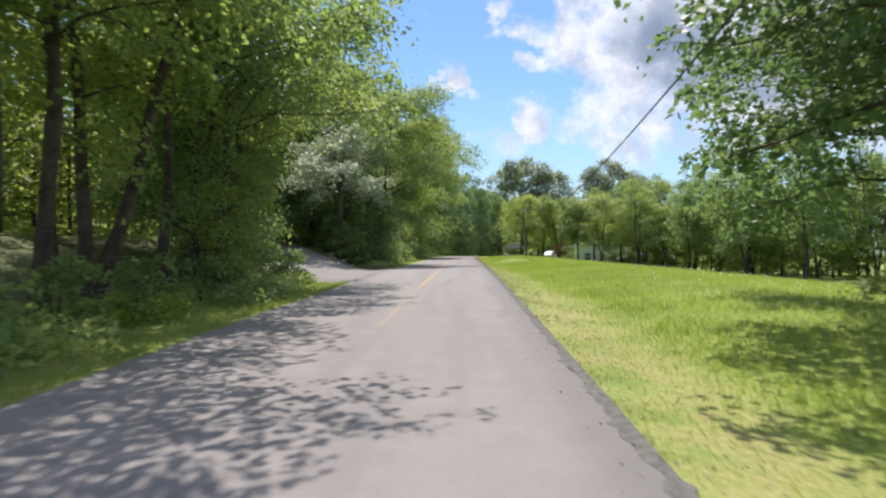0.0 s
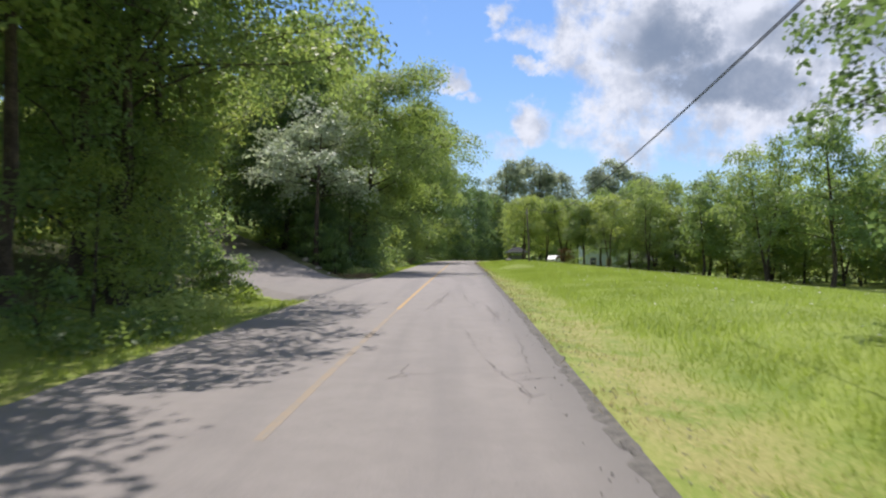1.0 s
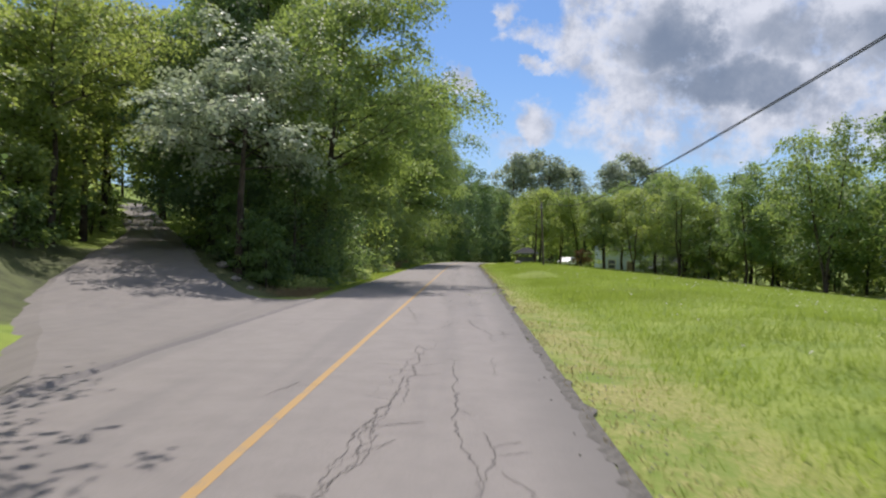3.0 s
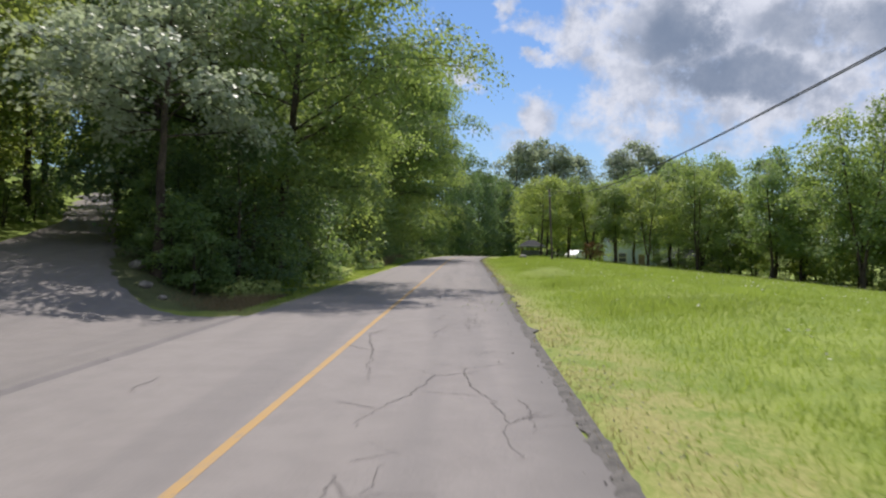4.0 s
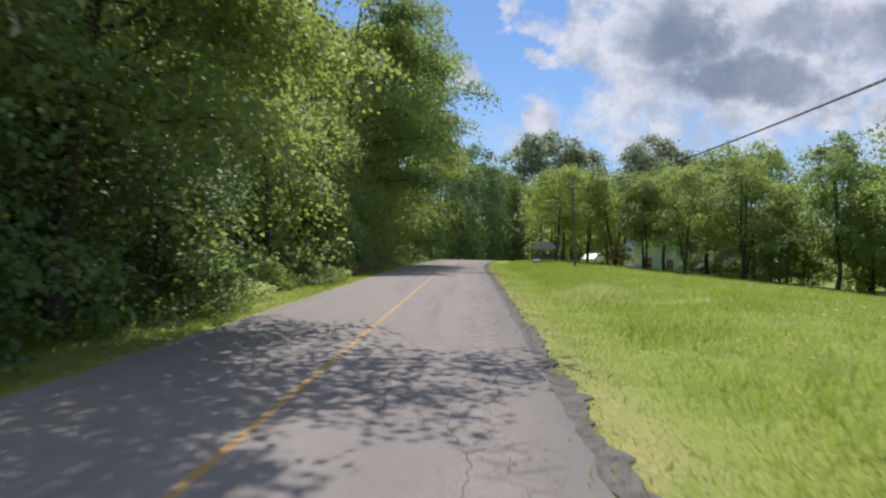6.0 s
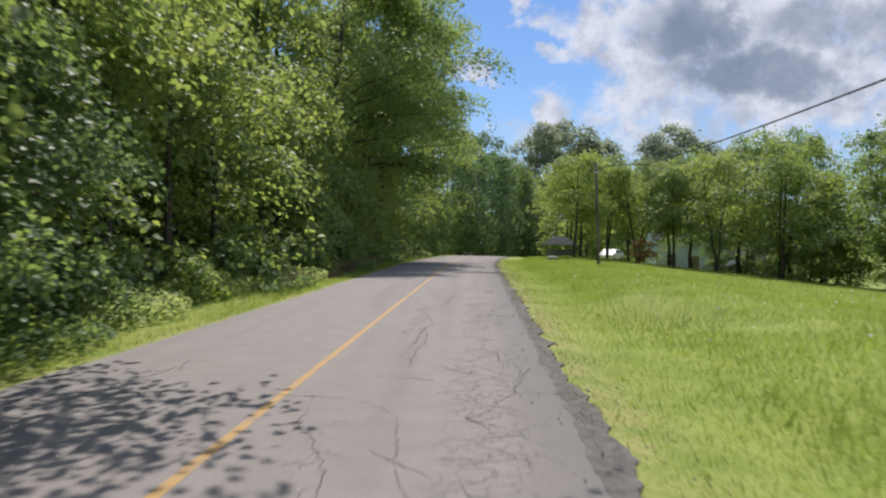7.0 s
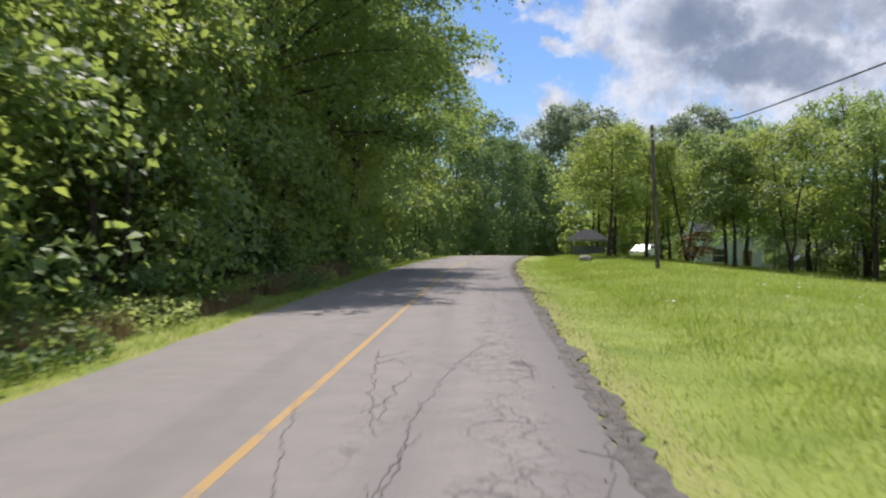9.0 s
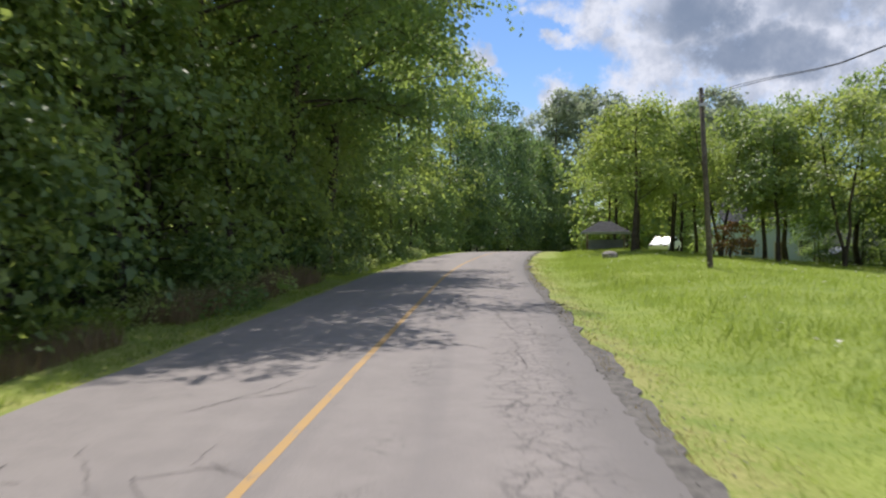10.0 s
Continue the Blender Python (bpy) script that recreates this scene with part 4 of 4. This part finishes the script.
def make_pebbles():
    rng = random.Random(5)
    verts, faces = [], []
    for k in range(3000):
        y = rng.uniform(0, 100)
        s = HALF + rng.gauss(0.35, 0.3) if k % 5 else -(HALF + abs(rng.gauss(0.15, 0.15)))
        x = road_x(y) + s
        r = rng.uniform(0.004, 0.012)
        z = (land(x, y) if abs(s) > HALF else road_z(y)) + r * 0.5
        b, a = len(verts), rng.random() * 6.28
        for i in range(4):
            verts.append((x + r * 1.3 * math.cos(a + i * 1.57), y + r * math.sin(a + i * 1.57), z + rng.uniform(-0.3, 0.2) * r))
        verts += [(x, y, z + r * 0.9), (x, y, z - r)]
        for i in range(4):
            faces += [(b + i, b + (i + 1) % 4, b + 4), (b + (i + 1) % 4, b + i, b + 5)]
    stuff("pebbles", mesh_of("pebbles", verts, faces, STONE), "scattered grey pebbles on the road shoulder", "gravel")


make_pebbles()


def make_cracks():
    """Branching cracks, widest in the worn right-hand lane."""
    rng = random.Random(8)
    verts, faces = [], []

    def run(s, y, heading, length, width, depth):
        step = 0.075
        n = max(4, int(length / step))
        b = len(verts)
        drift = rng.uniform(0, 90)
        for k in range(n + 1):
            w = width * (0.3 + 0.7 * math.sin(math.pi * (k + 0.5) / (n + 1))) * rng.uniform(0.5, 1.4)
            nx, ny = math.cos(heading), -math.sin(heading)
            js = rng.gauss(0, 0.014)
            for side in (-0.5, 0.5):
                px, py = min(s + nx * (w * side + js), HALF - 0.02), y + ny * (w * side + js)
                verts.append((road_x(py) + px, py, road_z(py) + 0.0125 - 0.02 * (px / HALF) ** 2))
            if k < n:
                turn = heading + 0.55 * noise.noise((drift + k * 0.22, y * 0.1, 0))
                s += math.sin(turn) * step
                y += math.cos(turn) * step
                if depth and rng.random() < 0.025:
                    run(s, y, heading + rng.choice((-1, 1)) * rng.uniform(0.5, 1.3), rng.uniform(0.25, 0.8), width * 0.7, depth - 1)
        for k in range(n):
            q = b + 2 * k
            faces.append((q, q + 1, q + 3, q + 2))

    for k in range(62):
        y = rng.uniform(14, 105)
        run(rng.choice((0.75, 1.0, 1.75, 2.1)) + rng.gauss(0, 0.12), y, rng.gauss(0, 0.10), rng.uniform(1.5, 6.5), rng.uniform(0.006, 0.013), 2)
    for k in range(22):
        run(rng.uniform(0.5, 2.0), rng.uniform(40, 84), rng.choice((1.2, -1.2, 0.6, -0.6)) + rng.gauss(0, 0.2), rng.uniform(0.4, 1.2), rng.uniform(0.008, 0.016), 1)
    for k in range(14):
        run(rng.uniform(-2.2, -0.3), rng.uniform(0, 100), rng.gauss(0, 0.2), rng.uniform(0.6, 2), rng.uniform(0.008, 0.012), 1)
    stuff("cracks", mesh_of("cracks", verts, faces, CRACK), "branching dark cracks in the worn asphalt", "cracks")


make_cracks()


# ---- grass, weeds and flowers ----
def blade_mesh(name, x, y, z, h, w, rng, mat, bend=0.35):
    n = len(x)
    a, lean = rng.uniform(0, math.tau, n), rng.uniform(0, math.tau, n)
    c = np.stack([x, y, z], 1)
    side = np.stack([np.cos(a), np.sin(a), np.zeros(n)], 1) * (w * 0.5)[:, None]
    top = np.stack([np.cos(lean) * h * bend * rng.uniform(0.2, 1.3, n), np.sin(lean) * h * bend * rng.uniform(0.2, 1.3, n), h], 1)
    v = np.empty((n, 3, 3))
    v[:, 0], v[:, 1], v[:, 2] = c - side, c + side, c + top
    me = bpy.data.meshes.new(name)
    me.vertices.add(3 * n)
    me.vertices.foreach_set("co", v.reshape(-1))
    me.loops.add(3 * n)
    me.loops.foreach_set("vertex_index", np.arange(3 * n))
    me.polygons.add(n)
    me.polygons.foreach_set("loop_start", np.arange(0, 3 * n, 3))
    me.update(calc_edges=True)
    me.materials.append(mat)
    return me


def sow(name, n, seed, s_of, y0, y1, height, width, mat, label, keep=None, bend=0.35):
    rng = np.random.default_rng(seed)
    y = rng.uniform(y0, y1, n)
    s = s_of(rng, n)
    x = s + np.array([road_x(v) for v in y])
    if keep is not None:
        ok = np.array([keep(a, b) for a, b in zip(x, y)])
        x, y = x[ok], y[ok]
    z = np.array([land(a, b) for a, b in zip(x, y)]) - 0.01
    patch = np.array([0.75 + 0.5 * noise.noise((a * 0.5, b * 0.5, 8.0)) for a, b in zip(x, y)])
    h = height * rng.uniform(0.5, 1.3, len(x)) * patch
    return stuff(name, blade_mesh(name, x, y, z, h, width * rng.uniform(0.6, 1.4, len(x)), rng, mat, bend), label, "grass")


sow("grass", 145000, 31, lambda r, n: HALF + 0.10 + np.abs(r.normal(0, 1, n)) * 4.3 + r.uniform(0, 1.0, n), 0, 112, 0.11, 0.013, GRASS_BLADE, "bright green meadow grass beside the road", keep=lambda a, b: a - road_x(b) > HALF + 1.5 - 1.0 * ease(36, 54, b) + 0.5 * noise.noise((a, b * 0.6, 4.0)) or noise.noise((a * 7, b * 7, 1.0)) > 0.0, bend=0.8)
sow("meadow_grass", 150000, 32, lambda r, n: 4.7 + r.normal(0, 0.35, n) + 28.0 * r.uniform(0, 1, n) ** 1.6, 4, 126, 0.22, 0.017, GRASS_BLADE, "bright green meadow grass", bend=0.7)
sow("verge_grass", 60000, 33, lambda r, n: -(HALF + 0.08 + np.abs(r.normal(0, 1.3, n))), -2, 128, 0.12, 0.014, GRASS_BLADE, "low green grass on the wooded verge", keep=lambda a, b: drive_gap(a, b) > 1.9 and not (44.5 < b < 50.5 and a < -3.2), bend=0.7)
sow("dry_grass", 24000, 34, lambda r, n: HALF + 0.02 + np.abs(r.normal(0.35, 0.65, n)), 0, 110, 0.06, 0.011, GRASS_DRY, "short dry straw-coloured grass by the shoulder", keep=lambda a, b: noise.noise((a * 1.1, b * 0.6, 2.0)) > -0.12, bend=1.0)
sow("brown_grass", 9000, 35, lambda r, n: -(HALF + 1.0 + np.abs(r.normal(0.2, 0.55, n))), 72, 94, 0.62, 0.014, WEED_BROWN, "tall dry brown grass at the foot of the bank", keep=lambda a, b: noise.noise((a * 0.8, b * 0.35, 6.0)) > -0.1, bend=0.4)
sow("brown_grass", 1800, 36, lambda r, n: -(HALF + 0.5 + np.abs(r.normal(0.6, 0.8, n))), 45.2, 49.5, 0.28, 0.014, WEED_BROWN, "dry brown grass on the point between road and lane", keep=lambda a, b: drive_gap(a, b) > 1.7, bend=0.8)


def weed_patch(x0, y0, rx, ry, n, h, mat, seed, name, label, leaf=0.09):
    rng = np.random.default_rng(seed)
    a, r = rng.uniform(0, math.tau, n), np.sqrt(rng.uniform(0, 1, n))
    x, y = x0 + rx * r * np.cos(a), y0 + ry * r * np.sin(a)
    z = np.array([land(p, q) for p, q in zip(x, y)]) + rng.uniform(0.02, 1.0, n) ** 1.2 * h * (1.1 - 0.5 * r)
    me = leaf_mesh(name, np.stack([x, y, z], 1), leaf * rng.uniform(0.6, 1.4, n), rng, mat, droop=-0.3)
    return tagged(stuff(name, me, label, "weeds"))


def grass_patch(x0, y0, rx, ry, n, h, mat, seed, label):
    """Taller grass that thins out towards its edges."""
    rng = np.random.default_rng(seed)
    x, y = x0 + rx * rng.normal(0, 0.5, n), y0 + ry * rng.normal(0, 0.5, n)
    r = np.hypot((x - x0) / rx, (y - y0) / ry)
    z = np.array([land(p, q) for p, q in zip(x, y)]) - 0.01
    hh = h * np.exp(-0.7 * r * r) * rng.uniform(0.5, 1.2, n)
    return stuff("tall_grass", blade_mesh("tall_grass", x, y, z, hh, rng.uniform(0.010, 0.022, n), rng, mat, 1.1), label, "grass")


grass_patch(5.9, 66.0, 1.3, 3.4, 2600, 0.40, WEED_PALE, 41, "clump of tall pale seeding grass in the meadow")
grass_patch(6.6, 69.5, 0.9, 1.6, 900, 0.30, WEED_PALE, 43, "clump of tall pale seeding grass in the meadow")
grass_patch(6.4, 47.0, 3.2, 2.6, 2600, 0.26, GRASS_BLADE, 42, "patch of tall yellow-green grass in the meadow")
for k, (x, y) in enumerate(((8.6, 61.0), (10.5, 83.0), (9.0, 38.0), (13.0, 70.0), (12.0, 54.0))):
    grass_patch(x, y, 2.4, 2.0, 800, 0.24, GRASS_BLADE, 44 + k, "tuft of taller meadow grass")


for k in range(26):
    y = 6.0 + k * 4.4
    x = road_x(y) - 3.9 - 0.5 * (k % 3)
    if drive_gap(x, y) > 2.8:
        weed_patch(x, y, 0.9, 1.9, 900, 0.55, (WEED, WEED_PALE, GRASS_BLADE)[k % 3], 70 + k, "weeds", "leafy roadside weeds at the foot of the bank", 0.11)


for k, (s0, y, n) in enumerate(((-5.0, 69.5, 1700), (-4.7, 63.5, 1200), (-4.9, 75.5, 1000), (-4.8, 84.0, 900), (-4.9, 57.5, 800))):
    weed_patch(road_x(y) + s0, y, 0.8, 2.4, n, 0.6, (WEED_PALE, WEED, GRASS_BLADE)[k % 3], 120 + k, "weeds", "tall leafy roadside weeds at the foot of the bank", 0.08)


def make_flowers():
    rng = np.random.default_rng(61)
    n = 1100
    y = rng.uniform(10, 118, n)
    s = rng.uniform(5, 34, n)
    x = s + np.array([road_x(v) for v in y])
    z = np.array([land(a, b) for a, b in zip(x, y)]) + rng.uniform(0.16, 0.3, n)
    stuff("wildflowers", leaf_mesh("wildflowers", np.stack([x, y, z], 1), rng.uniform(0.04, 0.09, n), rng, FLOWER, wide=0.9), "small white wildflowers scattered over the meadow", "flowers")


make_flowers()


def make_stone(x, y, r, seed, label):
    rng = random.Random(seed)
    bm = bmesh.new()
    bmesh.ops.create_icosphere(bm, subdivisions=2, radius=r)
    for v in bm.verts:
        v.co *= 1.0 + 0.28 * noise.noise(v.co * (1.6 / r) + Vector((seed, 0, 0)))
        v.co.z *= 0.65
    me = bpy.data.meshes.new("stone")
    bm.to_mesh(me)
    bm.free()
    me.materials.append(STONE)
    ob = new("stone", me)
    ob.matrix_basis = pose(x, y, land(x, y) + r * 0.25, 0, 0, rng.uniform(0, 360))
    return tagged(ob, label, "stone", "stones")


for k, (x, y, r) in enumerate(((-6.0, 46.9, 0.16), (-7.0, 48.9, 0.2), (-5.4, 46.4, 0.12), (8.9, 108.5, 0.4))):
    make_stone(x, y, r, k, "rough grey stone on the grassy verge" if x > 0 else "rough grey stone at the lane's mouth")


# ---- buildings and cars beyond the meadow ----
def make_window(parent, x, z, y, w=1.0, h=1.2):
    win = boxed("window", TRIM, parent, (x - w / 2 - 0.08, x + w / 2 + 0.08, y - 0.05, y + 0.03, z - 0.08, z + h + 0.08), bevel=0.01)
    boxed("pane", GLASS, win, (x - w / 2, x + w / 2, y - 0.056, y - 0.052, z, z + h / 2 - 0.03), label="dark window pane")
    boxed("pane", GLASS, win, (x - w / 2, x + w / 2, y - 0.056, y - 0.052, z + h / 2 + 0.03, z + h), label="dark window pane")


def make_house(x, y, w, d, h, rise, wall_mat, label, windows, door=None):
    hs = new("house")
    z0 = min(land(x, y), land(x + w, y), land(x, y + d), land(x + w, y + d))
    hs.matrix_basis = pose(x, y, z0, 0, 0, -4)
    bm = bmesh.new()
    box(bm, 0, w, 0, d, -0.3, h)
    # gable ends
    for gx in (0.0, w):
        a = [bm.verts.new((gx, 0, h)), bm.verts.new((gx, d, h)), bm.verts.new((gx, d / 2, h + rise))]
        bm.faces.new(a)
    part("wall", bm, wall_mat, hs)
    for side in (0, 1):
        bm = bmesh.new()
        o = 0.4
        ya, za = (-o, h - o * rise / (d / 2)) if side == 0 else (d + o, h - o * rise / (d / 2))
        vs = [(-o, ya, za), (w + o, ya, za), (w + o, d / 2, h + rise), (-o, d / 2, h + rise)]
        lo = [bm.verts.new((p[0], p[1], p[2] + 0.02)) for p in vs]
        hi = [bm.verts.new((p[0], p[1], p[2] + 0.16)) for p in vs]
        bm.faces.new(hi), bm.faces.new(lo[::-1])
        for i in range(4):
            bm.faces.new((lo[i], lo[(i + 1) % 4], hi[(i + 1) % 4], hi[i]))
        part("roof", bm, SHINGLE, hs, "dark shingle roof slope")
    for wx in windows:
        make_window(hs, wx, 1.0, -0.03)
    if door is not None:
        dr = boxed("door", TRIM, hs, (door - 0.5, door + 0.5, -0.09, -0.03, 0.1, 2.15), bevel=0.01)
        boxed("door_panel", WOOD, dr, (door - 0.42, door + 0.42, -0.11, -0.09, 0.14, 2.08))
    return tagged(hs, label, "house")


make_house(23.6, 136.0, 7.6, 7.5, 3.8, 1.7, SIDING, "house with pale blue-white siding behind trees", (1.6, 6.2), 4.2)
make_house(33.0, 138.5, 8.0, 6.0, 2.4, 1.4, SIDING_GREY, "low grey outbuilding behind the trees", (2.0, 5.5))


def make_carport(x, y):
    c = new("carport")
    c.matrix_basis = pose(x, y, road_z(y) - 0.3, 0, 0, -8)
    w, d, h = 2.7, 3.2, 1.65
    for px in (0.1, w - 0.1):
        for py in (0.1, d - 0.1):
            boxed("post", WOOD, c, (px - 0.06, px + 0.06, py - 0.06, py + 0.06, -0.5, h))
    bm = bmesh.new()
    o = 0.35
    base = [bm.verts.new(p) for p in ((-o, -o, h), (w + o, -o, h), (w + o, d + o, h), (-o, d + o, h))]
    top = [bm.verts.new(p) for p in ((w * 0.35, d * 0.4, h + 0.75), (w * 0.65, d * 0.4, h + 0.75), (w * 0.65, d * 0.6, h + 0.75), (w * 0.35, d * 0.6, h + 0.75))]
    bm.faces.new(base[::-1]), bm.faces.new(top)
    for i in range(4):
        bm.faces.new((base[i], base[(i + 1) % 4], top[(i + 1) % 4], top[i]))
    part("roof", bm, SHINGLE, c, "dark grey hipped roof")
    boxed("fascia", SIDING_GREY, c, (-o, w + o, -o - 0.03, -o, h - 0.14, h + 0.02))
    boxed("side_panel", SIDING_GREY, c, (0.1, w - 0.1, d * 0.5, d * 0.5 + 0.05, -0.3, 1.1))
    return tagged(c, "small open carport with a grey hipped roof", "carport")


make_carport(10.1, 124.5)
for k, (x, y) in enumerate(((31.8, 134.0), (36.5, 135.0), (21.5, 133.0))):
    stand(BUSH[k % 4], "garden_shrub", x, y, k * 1.3, 0.75 + 0.1 * (k % 3), "rounded green shrub in front of the house", "shrub", "garden shrubs")


def make_car(x, y, turn, paint, label, tall=1.0):
    car = new("car")
    car.matrix_basis = pose(x, y, land(x, y), 0, 0, turn)
    prof = [(-2.1, 0.35), (-2.15, 0.75), (-1.7, 0.92), (-1.2, 0.97), (-0.55, 1.42 * tall), (0.9, 1.46 * tall), (1.65, 1.0), (2.1, 0.92), (2.15, 0.4)]
    bm = bmesh.new()
    rings = []
    for px, half in ((-0.85, 0.92), (0.85, 0.92)):
        rings.append([bm.verts.new((a, px * (0.86 if b > 1.1 else 1.0), b)) for a, b in prof])
    n = len(prof)
    for i in range(n):
        j = (i + 1) % n
        bm.faces.new((rings[0][i], rings[0][j], rings[1][j], rings[1][i]))
    bm.faces.new(rings[0][::-1]), bm.faces.new(rings[1])
    bmesh.ops.bevel(bm, geom=bm.edges[:], offset=0.05, segments=2, affect="EDGES")
    part("body", bm, paint, car)
    for s in (-1, 1):
        boxed("side_window", GLASS, car, (-0.6, 0.2, s * 0.80 - 0.02, s * 0.80 + 0.02, 1.0, 1.3 * tall))
        boxed("side_window", GLASS, car, (0.28, 1.0, s * 0.80 - 0.02, s * 0.80 + 0.02, 1.0, 1.3 * tall))
        for wx in (-1.35, 1.35):
            w = tube_part("wheel", [(wx, s * 0.74, 0.33), (wx, s * 0.88, 0.33)], [0.33, 0.33], RUBBER, car, 16)
            tube_part("rim", [(wx, s * 0.86, 0.33), (wx, s * 0.895, 0.33)], [0.2, 0.19], STEEL, w, 12)
        boxed("headlight", GLASS, car, (-2.17, -2.08, s * 0.62 - 0.14, s * 0.62 + 0.14, 0.66, 0.78))
    return tagged(car, label, "car")


make_car(19.4, 140.0, 60, CAR_WHITE, "white car parked beyond the trees")
make_car(31.0, 131.5, 15, CAR_GREY, "dark grey car parked beneath the trees")
